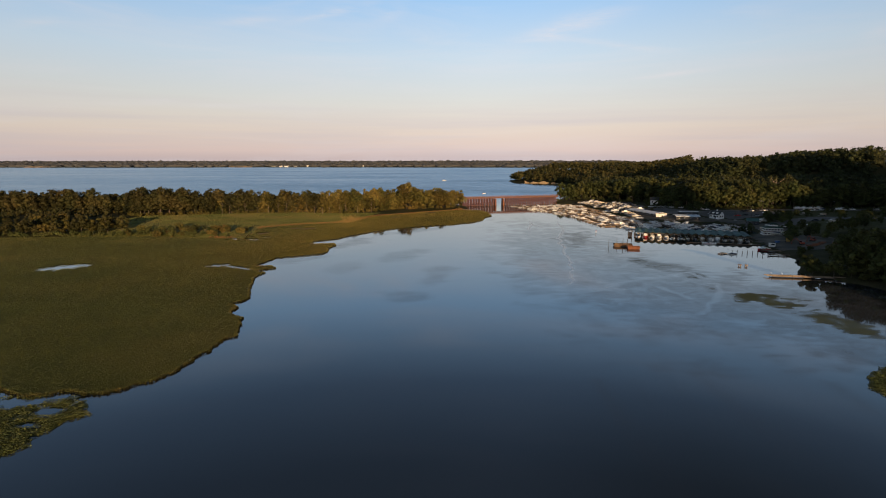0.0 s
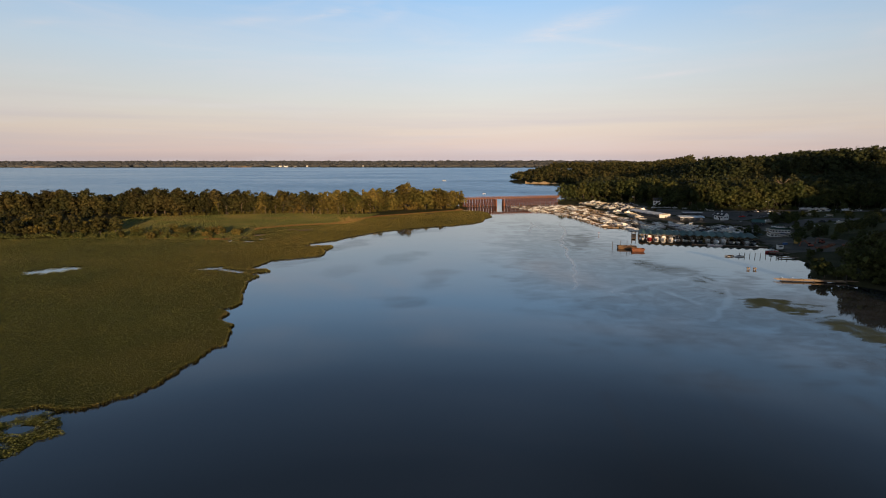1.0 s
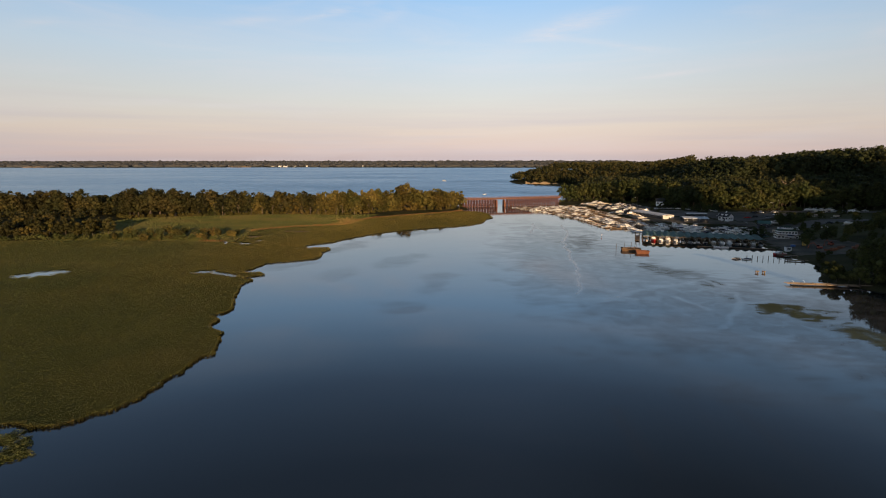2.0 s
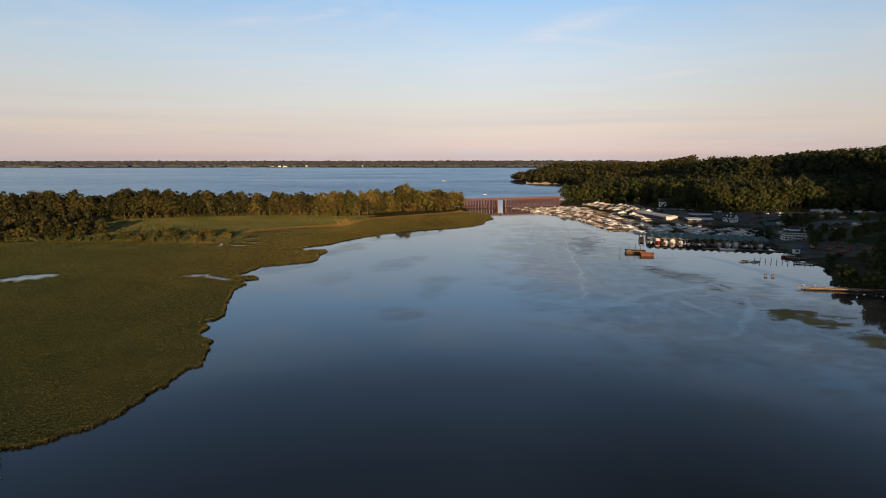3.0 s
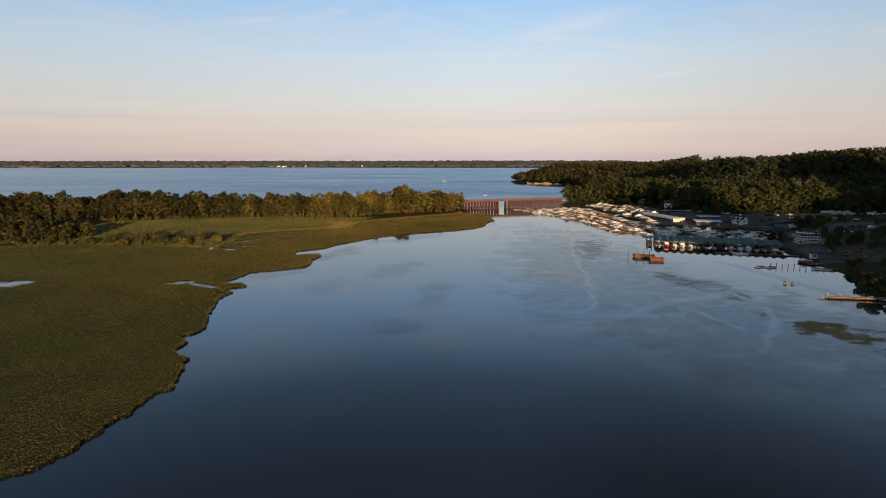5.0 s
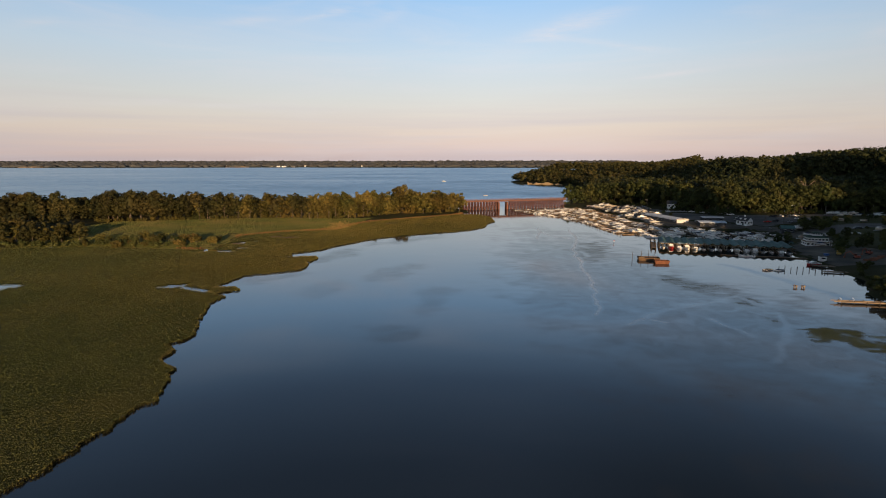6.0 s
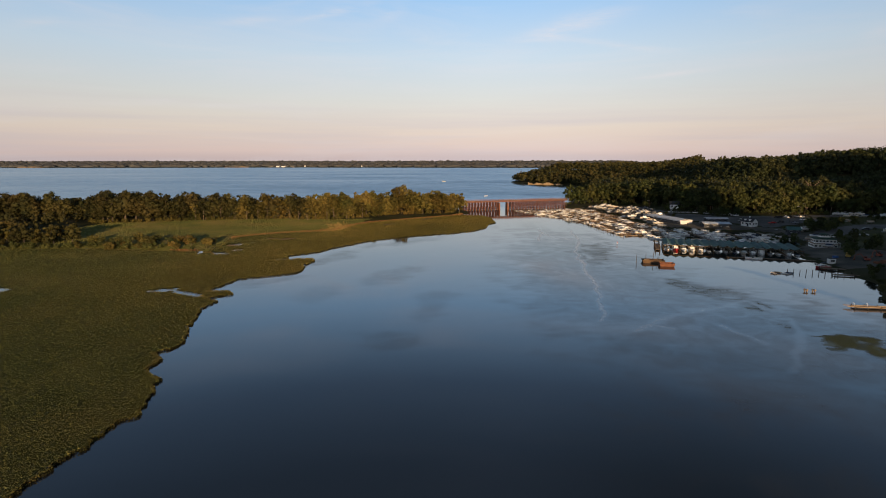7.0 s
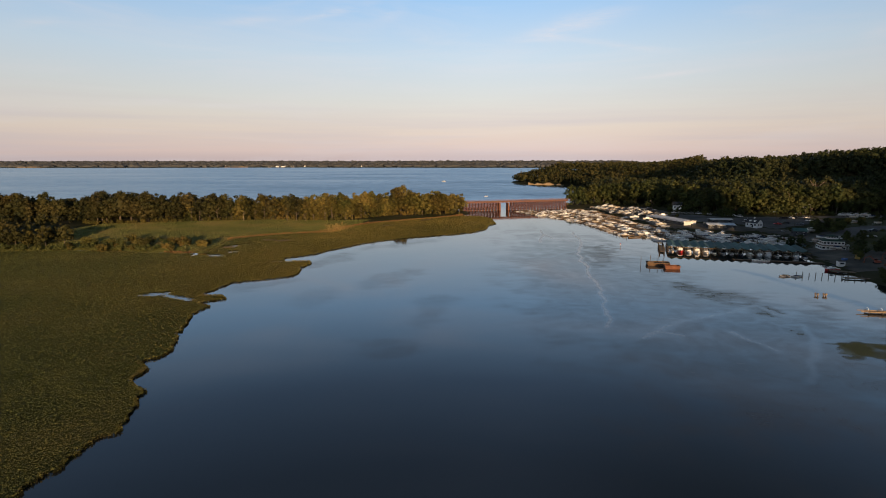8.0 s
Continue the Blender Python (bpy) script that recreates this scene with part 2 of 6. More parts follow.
    l.new(patch.outputs[0], cover.inputs[2])
    amount = n.new("ShaderNodeMath")
    amount.operation = "MULTIPLY"
    l.new(cover.outputs[0], amount.inputs[0])
    l.new(film.outputs["Fac"], amount.inputs[1])
    tint = n.new("ShaderNodeMix")
    tint.data_type = "RGBA"
    tint.inputs["A"].default_value, tint.inputs["B"].default_value = (0.1, 0.1, 0.1, 1), (0.118, 0.132, 0.07, 1)
    l.new(dense.outputs[0], tint.inputs["Factor"])
    weed = n.new("ShaderNodeBsdfDiffuse")
    l.new(tint.outputs["Result"], weed.inputs["Color"])
    mix = n.new("ShaderNodeMixShader")
    l.new(amount.outputs[0], mix.inputs[0])
    l.new(bsdf.outputs[0], mix.inputs[1])
    l.new(weed.outputs[0], mix.inputs[2])
    # pale lines in the tracks that boats have left: sky reflection put into colour
    track_sheen = n.new("ShaderNodeAttribute")
    track_sheen.attribute_name = "track_sheen"
    track_noise = n.new("ShaderNodeTexNoise")
    track_noise.inputs["Scale"].default_value, track_noise.inputs["Detail"].default_value = 0.6, 6
    l.new(geo.outputs["Position"], track_noise.inputs["Vector"])
    broken = n.new("ShaderNodeMapRange")
    broken.inputs["From Min"].default_value, broken.inputs["From Max"].default_value = 0.35, 0.6
    broken.inputs["To Min"].default_value, broken.inputs["To Max"].default_value = 0.4, 0.8
    l.new(track_noise.outputs["Fac"], broken.inputs["Value"])
    line = n.new("ShaderNodeMath")
    line.operation = "MULTIPLY"
    l.new(track_sheen.outputs["Fac"], line.inputs[0])
    l.new(broken.outputs[0], line.inputs[1])
    pale = n.new("ShaderNodeBsdfDiffuse")
    pale.inputs["Color"].default_value = (0.84, 0.86, 0.88, 1)
    top = n.new("ShaderNodeMixShader")
    l.new(line.outputs[0], top.inputs[0])
    l.new(mix.outputs[0], top.inputs[1])
    l.new(pale.outputs[0], top.inputs[2])
    l.new(top.outputs[0], n["Material Output"].inputs["Surface"])
    return mat


M_WATER = water_material()
M_GROUND = material("grassy_soil", [(0.025, 0.03, 0.011), (0.045, 0.046, 0.018), (0.07, 0.058, 0.03)], 0.06, 0.95, fine=1.5, bump=0.6, spec=0.1)
M_MARSH = material("marsh_plants_low", [(0.034, 0.038, 0.011), (0.06, 0.062, 0.017)], 0.05, 0.9, fine=2.0, bump=0.8, spec=0.05)
M_LILY = material("marsh_leaf", [(0.102, 0.124, 0.033), (0.146, 0.155, 0.042), (0.2, 0.182, 0.055)], 0.025, 0.6, fine=1.0, bump=0.0, per_island=0.9, leaf=0.25, spec=0.3)
M_RIM = material("marsh_edge_leaf", [(0.11, 0.115, 0.033), (0.16, 0.145, 0.042), (0.215, 0.168, 0.06)], 0.1, 0.7, fine=1.0, bump=0.0, per_island=0.7, leaf=0.2, spec=0.12)
# Yellower, brighter leaf that carries the far marsh's stronger light.
M_SUNTONED = material("sun_toned_marsh_leaf", [(0.165, 0.142, 0.034), (0.225, 0.185, 0.046), (0.295, 0.222, 0.062)], 0.02, 0.7, fine=0.6, bump=0.0, per_island=0.6, leaf=0.25, spec=0.15)
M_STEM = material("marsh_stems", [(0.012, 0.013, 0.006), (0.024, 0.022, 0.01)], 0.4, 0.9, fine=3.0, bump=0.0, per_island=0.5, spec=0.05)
M_LEAF = material("tree_leaves", [(0.03, 0.043, 0.013), (0.056, 0.064, 0.018), (0.09, 0.086, 0.025)], 0.05, 0.7, fine=0.8, bump=0.0, per_island=0.8, per_object=0.6, leaf=0.12, spec=0.2)
# Gold and dim copies put sunlight and shade into the leaf colour.
M_GOLDLEAF = material("sunlit_gold_leaves", [(0.042, 0.05, 0.014), (0.1, 0.084, 0.022), (0.175, 0.124, 0.036)], 0.06, 0.7, fine=0.8, bump=0.0, per_island=0.7, per_object=0.9, leaf=0.2, spec=0.15)
M_DIMLEAF = material("dim_leaves", [(0.02, 0.025, 0.009), (0.046, 0.044, 0.014), (0.078, 0.062, 0.022)], 0.06, 0.7, fine=0.8, bump=0.0, per_island=0.7, per_object=0.8, leaf=0.15, spec=0.15)
# M_LEAF darkened, so the hill's shade sits in the colour.
M_HILLLEAF = material("shaded_hill_leaves", [(0.02, 0.029, 0.011), (0.038, 0.045, 0.015), (0.06, 0.058, 0.02)], 0.02, 0.7, fine=0.5, bump=0.0, per_island=0.9, leaf=0.12, spec=0.2)
# Grey leaf colour with the distance haze painted in.
M_FARLEAF = material("hazy_far_leaves", [(0.07, 0.075, 0.078), (0.098, 0.1, 0.102)], 0.01, 0.9, fine=0.1, bump=0.0, spec=0.1)
M_BARK = material("tree_bark", [(0.07, 0.055, 0.043), (0.17, 0.13, 0.10)], 1.0, 0.9)
M_SNAG = material("weathered_trunk", [(0.10, 0.075, 0.055), (0.22, 0.17, 0.125)], 0.8, 0.9, per_object=0.9)
M_RUST = material("rusty_steel", [(0.13, 0.055, 0.043), (0.215, 0.095, 0.074)], 0.6, 0.8, fine=4)


# ---- geometry helpers ----
class Geo:
    """Collects vertices and faces for one mesh."""

    def __init__(self):
        self.v, self.f = [], []

    def add(self, verts, faces):
        k = len(self.v)
        self.v += [tuple(p) for p in verts]
        self.f += [tuple(i + k for i in f) for f in faces]
        return self

    def box(self, c, s, rz=0.0, taper=1.0):
        """A box centred on c in x and y, standing on c's z, of size s; taper narrows its top."""
        ca, sa = math.cos(rz), math.sin(rz)
        pts = []
        for z, k in ((0, 1.0), (s[2], taper)):
            for a, b in ((-1, -1), (1, -1), (1, 1), (-1, 1)):
                x, y = a * s[0] / 2 * k, b * s[1] / 2 * k
                pts.append((c[0] + x * ca - y * sa, c[1] + x * sa + y * ca, c[2] + z))
        return self.add(pts, [(3, 2, 1, 0), (4, 5, 6, 7), (0, 1, 5, 4), (1, 2, 6, 5), (2, 3, 7, 6), (3, 0, 4, 7)])

    def rod(self, a, b, r1, r2=None, n=6):
        """A tapered rod from a to b."""
        a, b = Vector(a), Vector(b)
        r2 = r1 if r2 is None else r2
        q = (b - a).to_track_quat("Z", "Y")
        pts = [p + q @ Vector((r * math.cos(math.tau * i / n), r * math.sin(math.tau * i / n), 0)) for p, r in ((a, r1), (b, r2)) for i in range(n)]
        faces = [(i, (i + 1) % n, n + (i + 1) % n, n + i) for i in range(n)]
        return self.add(pts, faces + [tuple(range(n))[::-1], tuple(range(n, 2 * n))])

    def cut(self, lo, hi):
        """Only the side band of a hull between two shares of its height."""
        out = Geo()
        for f in self.f[:-1]:
            a, b, c, d = (Vector(self.v[i]) for i in f)
            if max(p.z for p in (a, b, c, d)) > hi * 0.9:
                quad = []
                for p, q in ((a, b), (d, c)):
                    up, dn = (p, q) if p.z > q.z else (q, p)
                    quad.append((up.lerp(dn, 0.6), up.lerp(dn, 0.7)))
                out.add([quad[0][0], quad[0][1], quad[1][1], quad[1][0]], [(0, 1, 2, 3)])
        return out

    def mesh(self, name, mat, smooth=False):
        me = bpy.data.meshes.new(name)
        me.from_pydata(self.v, [], self.f)
        me.materials.append(mat)
        if smooth:
            me.shade_smooth()
        return me


def part(name, geo, mat=None, parent=None, label="", smooth=False):
    ob = new(name, geo.mesh(name, mat, smooth) if isinstance(geo, Geo) else geo)
    if parent is not None:
        ob.parent = parent
    return tagged(ob, label) if label else ob


def mesh_np(name, verts, faces, mat, smooth=False):
    """A mesh from arrays of vertices and of equal-sided faces."""
    me = bpy.data.meshes.new(name)
    verts, faces = np.asarray(verts, np.float32), np.asarray(faces, np.int32)
    k = faces.shape[1]
    me.vertices.add(len(verts))
    me.vertices.foreach_set("co", verts.ravel())
    me.loops.add(faces.size)
    me.loops.foreach_set("vertex_index", faces.ravel())
    me.polygons.add(len(faces))
    me.polygons.foreach_set("loop_start", np.arange(0, faces.size, k, dtype=np.int32))
    me.materials.append(mat)
    me.update(calc_edges=True)
    me.validate()
    if smooth:
        me.shade_smooth()
    return me


def inside_by(px, py, poly):
    """Signed distance to a polygon's outline: positive inside."""
    px, py = np.asarray(px, float), np.asarray(py, float)
    best, odd = np.full(px.shape, 1e18), np.zeros(px.shape, bool)
    for (x1, y1), (x2, y2) in zip(poly, poly[1:] + poly[:1]):
        dx, dy = x2 - x1, y2 - y1
        t = np.clip(((px - x1) * dx + (py - y1) * dy) / (dx * dx + dy * dy), 0, 1)
        best = np.minimum(best, (px - x1 - t * dx) ** 2 + (py - y1 - t * dy) ** 2)
        if dy:
            odd ^= ((y1 > py) != (y2 > py)) & (px < x1 + (py - y1) * dx / dy)
    return np.where(odd, 1, -1) * np.sqrt(best)


def smooth_step(a, b, v):
    t = np.clip((v - a) / (b - a), 0, 1)
    return t * t * (3 - 2 * t)


def wobble(x, y, size, seed=0.0):
    """Cheap smooth noise in -1..1 with features of about that size."""
    x, y = np.asarray(x, float) / size, np.asarray(y, float) / size
    s = seed * 1.7
    return (np.sin(2.1 * x + 1.3 * y + s) + np.sin(-1.7 * x + 2.3 * y + 2.1 + s) + np.sin(3.9 * x - 0.7 * y + 4.0 + 2 * s)
            + np.sin(0.9 * x + 4.3 * y + 1.1 - s)) / 4


def mottling(x, y, size, seed=0):
    """Irregular smooth noise in -1..1 over a random lattice, two octaves."""
    out = np.zeros(np.shape(x))
    for share, cell in ((0.68, size), (0.32, size * 0.43)):
        u, v = np.asarray(x, float) / cell + 400, np.asarray(y, float) / cell + 400
        i, j = np.floor(u).astype(np.int64), np.floor(v).astype(np.int64)
        fu, fv = u - i, v - j
        fu, fv = fu * fu * (3 - 2 * fu), fv * fv * (3 - 2 * fv)

        def corner(a, b):
            h = (a * 374761393 + b * 668265263 + seed * 974711) & 0xFFFFFFFF
            h = ((h ^ (h >> 13)) * 1274126177) & 0xFFFFFFFF
            return ((h ^ (h >> 16)) & 0xFFFF) / 32767.5 - 1

        out = out + share * ((corner(i, j) * (1 - fu) + corner(i + 1, j) * fu) * (1 - fv) + (corner(i, j + 1) * (1 - fu) + corner(i + 1, j + 1) * fu) * fv)
    return out


# ---- the plan ----
# the marsh's edge on the creek, from its far tip to the near corner, in three reaches
FAR_REACH = [(9.5, 513), (23.5, 508.5), (31.8, 492), (32.6, 458), (27, 448), (24.7, 429), (15.7, 412), (1, 401), (-13, 393), (-32.7, 381), (-47.5, 367), (-58.5, 349), (-64, 340), (-67.4, 330),
             (-72.8, 323), (-80.6, 318), (-77, 309.6), (-65.9, 311), (-62.8, 304), (-65.7, 295), (-62.8, 283), (-64.4, 276.5), (-73, 271), (-78.7, 268), (-84.2, 264.7)]
MID_REACH = [(-85.7, 255), (-87.7, 246), (-79.6, 244.5), (-75.6, 240), (-83, 234.5), (-77, 231), (-78.8, 225.7), (-79, 222), (-75.5, 211), (-73.5, 203), (-71.2, 196), (-68.6, 190), (-68.9, 184.7),
             (-71.9, 181), (-67.5, 176.4), (-68, 174), (-67.4, 171), (-64.3, 167), (-61.4, 164.3), (-61.3, 161.6), (-59.5, 158.3), (-58.9, 155.4), (-57.7, 152.6), (-57.7, 150.4), (-56.5, 147.3)]
NEAR_REACH = [(-58.2, 146.3), (-58.9, 144.3), (-58.8, 142), (-59.1, 139), (-58.9, 135.5), (-59.2, 133), (-59.7, 130.8), (-59.6, 128.7), (-61.2, 121.2), (-62.7, 118), (-63.2, 115.6), (-64.9, 115.2),
              (-66.3, 112.6), (-67.7, 110.9), (-69.9, 109.7), (-73, 109.9), (-77.3, 110.9), (-83.9, 108.5), (-86.9, 109), (-92.6, 111.9), (-125, 98), (-180, 60), (-300, 0)]
MARSH = FAR_REACH + MID_REACH + NEAR_REACH + [(-900, -150), (-900, 200), (-420, 300), (-275, 329), (-200, 338), (-125, 329), (-132, 385), (-80, 425), (-72, 444), (-31, 490)]
LAND_LEFT = [(-2500, 100), (-900, 222), (-420, 314), (-275, 333), (-200, 342), (-128, 333), (-135, 387), (-83, 428), (-74, 448), (-33, 494), (6, 514),
             (14, 524), (13, 560), (-30, 595), (-150, 620), (-400, 600), (-900, 560), (-2500, 500)]
LAND_RIGHT = [(106, 588), (112, 584), (124, 572), (133, 545), (138, 515), (140, 480), (143, 446), (150, 424), (164, 414), (196, 412), (206, 396), (200, 362), (184, 345), (172, 324), (170, 300),
              (166, 264), (152, 240), (150, 227), (160, 213), (163, 190), (161, 150), (162, 100), (165, 40), (190, -100), (400, -400), (900, -1500), (5200, -1500), (5200, 2400), (1500, 2300),
              (420, 1720), (165, 1310), (112, 1155), (112, 1092), (136, 1036), (188, 998), (195, 950), (196, 900), (170, 760), (126, 650), (110, 606)]
HILL = [(118, 612), (154, 596), (188, 542), (203, 486), (245, 476), (330, 472), (368, 462), (374, 420), (352, 360), (312, 300), (262, 236), (226, 214), (184, 184), (176, 130), (184, 40), (225, -100), (430, -400), (940, -1480),
        (5200, -1480), (5200, 2390), (1500, 2290), (424, 1715), (170, 1308), (118, 1152), (118, 1095), (140, 1040), (192, 1003), (201, 950), (202, 900), (176, 760), (132, 650)]
FAR = [(-5200, 2600), (-2300, 2745), (-1600, 2700), (-900, 2770), (0, 2660), (300, 2650), (900, 2700), (5200, 2600), (5200, 5200), (-5200, 5200)]


def height(x, y):
    """Height of the ground; below nought is the creek's and river's bed."""
    jag = 2.0 * wobble(x, y, 14) + 1.0 * wobble(x, y, 4, 2)
    left = inside_by(x, y, LAND_LEFT) + jag
    right = inside_by(x, y, LAND_RIGHT) + jag
    far = inside_by(x, y, FAR) + 20 * wobble(x, y, 160)
    hill = inside_by(x, y, HILL)
    h = np.full(np.shape(x), -3.0)
    h = np.maximum(h, np.clip(0.2 * left, -3, 1.2) + 1.6 * smooth_step(8, 60, left))
    h = np.maximum(h, np.clip(0.3 * right, -3, 1.4) + 3.8 * smooth_step(4, 55, right))
    side = x * 600 / np.maximum(y, 450)
    rise = 8 + 18 * smooth_step(190, 280, side) + 3 * wobble(x, y, 90, 3) + 0.08 * np.clip(side - 310, 0, 150) + 8 * smooth_step(800, 1000, y)
    # The second term lifts an unseen ridge that shades the right-hand slope.
    rise = rise * (0.3 + 0.7 * smooth_step(370, 470, y)) + 66 * np.exp(-((x - 440) / 85) ** 2 - ((y - 240) / 140) ** 2)
    vale = smooth_step(30, 62, hill) * (1 - smooth_step(95, 140, hill))
    rise = rise * (1 - 0.72 * vale * smooth_step(440, 520, y) * (1 - smooth_step(820, 900, y)))      # wooded hollows between the ridges
    # Two rises out of view, shaped to shade the bank and marina.
    shade_knolls = 24 * np.exp(-((x - 203) / 22) ** 2 - ((y - 110) / 60) ** 2) + 44 * np.exp(-((x - 270) / 28) ** 2 - ((y - 150) / 60) ** 2)
    h = h + np.where(right > 0, rise * smooth_step(-5, 110, hill) + shade_knolls * smooth_step(-2, 14, hill), 0)
    h = np.maximum(h, np.clip(0.1 * far, -3, 3) + 19 * smooth_step(50, 2000, far))
    return h


def steps(*runs):
    return np.concatenate([np.arange(a, b, s, dtype=float) for a, b, s in runs])


def sheet(name, xs, ys, z, mat, keep=None, smooth=True):
    """A grid sheet over xs and ys at heights z; keep drops cells."""
    nx, ny = len(xs), len(ys)
    gx, gy = np.meshgrid(xs, ys)
    verts = np.stack([gx, gy, np.broadcast_to(z, gx.shape)], -1).reshape(-1, 3)
    i = np.arange((nx - 1) * (ny - 1))
    a = i // (nx - 1) * nx + i % (nx - 1)
    faces = np.stack([a, a + 1, a + nx + 1, a + nx], -1)
    if keep is not None:
        faces = faces[keep.reshape(-1)]
        used = np.unique(faces)
        remap = np.zeros(len(verts), int)
        remap[used] = np.arange(len(used))
        verts, faces = verts[used], remap[faces]
    return mesh_np(name, verts, faces, mat, smooth)


# ---- ground and water ----
gx_ = steps((-5000, -500, 250), (-500, 520, 5), (520, 1500, 28), (1500, 5001, 250))
gy_ = steps((-5000, -200, 300), (-200, 60, 20), (60, 700, 5), (700, 1500, 12.5), (1500, 5001, 50))
GX, GY = np.meshgrid(gx_, gy_)
tagged(new("ground", sheet("ground", gx_, gy_, height(GX, GY), M_GROUND)), "grassy earth banks and wooded hills around a creek", "ground", kind="structure")
TRAILS = [[(79, 415), (78, 383), (66, 333), (61, 291), (59, 275), (57, 254), (53, 234), (50, 220), (46, 211)], [(60, 425), (59, 405), (53, 370)], [(59, 405), (64, 383), (71, 375)],
          [(53, 202), (62, 210), (73, 218), (85, 224), (102, 235)], [(53, 202), (61, 207), (66, 204)], [(78, 383), (83, 367), (89, 356)], [(69, 327), (70, 313)], [(67, 295), (79, 299)],
          [(103, 232), (103, 225), (106, 224)], [(105, 215), (101, 203), (95, 192), (82, 174)], [(82, 208), (83, 201), (86, 192)]]
# patches of weed, some standing in for ripples and a dark reflection: centre, half widths, turn and thickness
MATS = [(109.8, 191.2, 10.5, 16.5, -.67, 1.0), (118, 164, 8.5, 17, -.05, 0.97), (132, 148, 6, 14, -.5, 0.9), (95.5, 250, 10, 25, -.36, 0.75), (103, 227.5, 8, 7.5, 0, .78), (76, 330, 14, 42, .25, 0.73),
        (64, 285, 40, 150, 0, 0.45), (80, 195, 40, 52, 0, .56), (122, 165, 42, 70, -.3, .66), (108, 150, 9, 12, -.3, .6), (-57, 312, 9, 24, .35, .42), (-27, 364, 8, 27, .8, .34), (-23, 275, 10, 25, .45, .3), (-2, 241, 9, 8, 0, .36),
        (-5, 222, 5, 15, .1, .3), (-13, 193, 10, 9, .4, .36), (-72, 260, 6, 14, .7, .36), (-45, 245, 10, 14, .5, .22)]


def off_trails(x, y, lines=TRAILS):
    """Distance to the nearest track that a boat has cut through the weed."""
    best = np.full(np.shape(x), 1e9)
    x, y = x + 2.0 * mottling(x, y, 9, 3), y + 2.0 * mottling(x, y, 11, 8)
    for line in lines:
        for (x1, y1), (x2, y2) in zip(line, line[1:]):
            dx, dy = x2 - x1, y2 - y1
            t = np.clip(((x - x1) * dx + (y - y1) * dy) / (dx * dx + dy * dy), 0, 1)
            best = np.minimum(best, np.hypot(x - x1 - t * dx, y - y1 - t * dy))
    return best


def weed_at(x, y):
    """How thickly weed floats on the creek, from none to one."""
    out = np.zeros(np.shape(x))
    for mx_, my_, a, b, rot, amount in MATS:
        u = (x - mx_) * math.cos(rot) - (y - my_) * math.sin(rot)
        v = (x - mx_) * math.sin(rot) + (y - my_) * math.cos(rot)
        edge = np.hypot(u / a, v / b) + 0.45 * mottling(x, y, 9, 5) + 0.3 * mottling(x * 0.5, y, 2.5, 1)
        if amount > 0.6:
            edge = edge + 0.4 * mottling(x * 0.4, y, 2.0, 11)
        out = np.maximum(out, amount * (1 - smooth_step(0.45, 1.25, edge)))
    return out * (0.4 + 0.6 * smooth_step(0.5, 1.8, off_trails(x, y)))


wx_ = steps((-5000, -600, 400), (-600, -75, 50), (-75, 20, 2.5), (20, 120, 0.8), (120, 176, 2.0), (176, 600, 53), (600, 5001, 400))
wy_ = steps((-5000, -200, 400), (-200, 120, 40), (120, 430, 1.0), (430, 1000, 57), (1000, 5001, 400))
water = tagged(new("water", sheet("water", wx_, wy_, 0.0, M_WATER)), "calm dark creek opening into a wide blue river", "water", kind="structure")
weed_attr = water.data.attributes.new("weed", "FLOAT", "POINT")
WX, WY = np.meshgrid(wx_, wy_)
weed_attr.data.foreach_set("value", weed_at(WX, WY).ravel().astype(np.float32))
ruffle = water.data.attributes.new("ruffle", "FLOAT", "POINT")
# where the tracks' painted sky reflection lies
track_sheen_attr = water.data.attributes.new("track_sheen", "FLOAT", "POINT")
track_sheen_now = np.maximum((1 - smooth_step(0.15, 0.95, off_trails(WX, WY, TRAILS[:3]))) * (0.3 + 0.7 * smooth_step(215, 300, WY)), 0.16 * (1 - smooth_step(0.2, 1.0, off_trails(WX, WY, TRAILS[3:9] + TRAILS[10:]))))
track_sheen_now = np.maximum(track_sheen_now, 0.06 * (1 - smooth_step(0.2, 1.0, off_trails(WX, WY, TRAILS[9:10]))))
track_sheen_attr.data.foreach_set("value", (track_sheen_now * (WY < 430) * (WY > 150) * (0.75 + 0.35 * wobble(WX, WY, 13, 6))).ravel().astype(np.float32))
WAKE = [[(126, 294), (131, 278), (136, 262), (138.5, 238), (140, 225)]]
ruffle.data.foreach_set("value", ((1 - smooth_step(1.2, 4.6, off_trails(WX, WY, WAKE) * np.clip(1 + 0.012 * (WY - 238), 0.7, 2.0))) * (WY < 430) * (WY > 215)).ravel().astype(np.float32))

# ---- marsh ----
rng = np.random.default_rng(5)
mx, my = steps((-900, -420, 12), (-420, -90, 2.5), (-90, 40, 1.25)), steps((-150, 60, 12), (60, 520, 1.25))
cx, cy = np.meshgrid((mx[1:] + mx[:-1]) / 2, (my[1:] + my[:-1]) / 2)
PONDS = [(-172, 241, 9.5, 5.0, 0.75), (-104, 246.5, 4.5, 2.6, 0.3), (-93, 241.5, 7, 1.7, -0.45), (-121, 353.5, 4.6, 3.2, 0.9), (-113, 335.5, 2.2, 1.6, 0.9), (-121, 326, 8, 2.2, -0.35), (-127, 329, 4.5, 2.5, 1.0), (-205, 226, 8, 3, 0.3),
         (-114.5, 360.5, 2.6, 1.0, 0.5), (-78.5, 309.5, 5.0, 1.0, 0.1)]


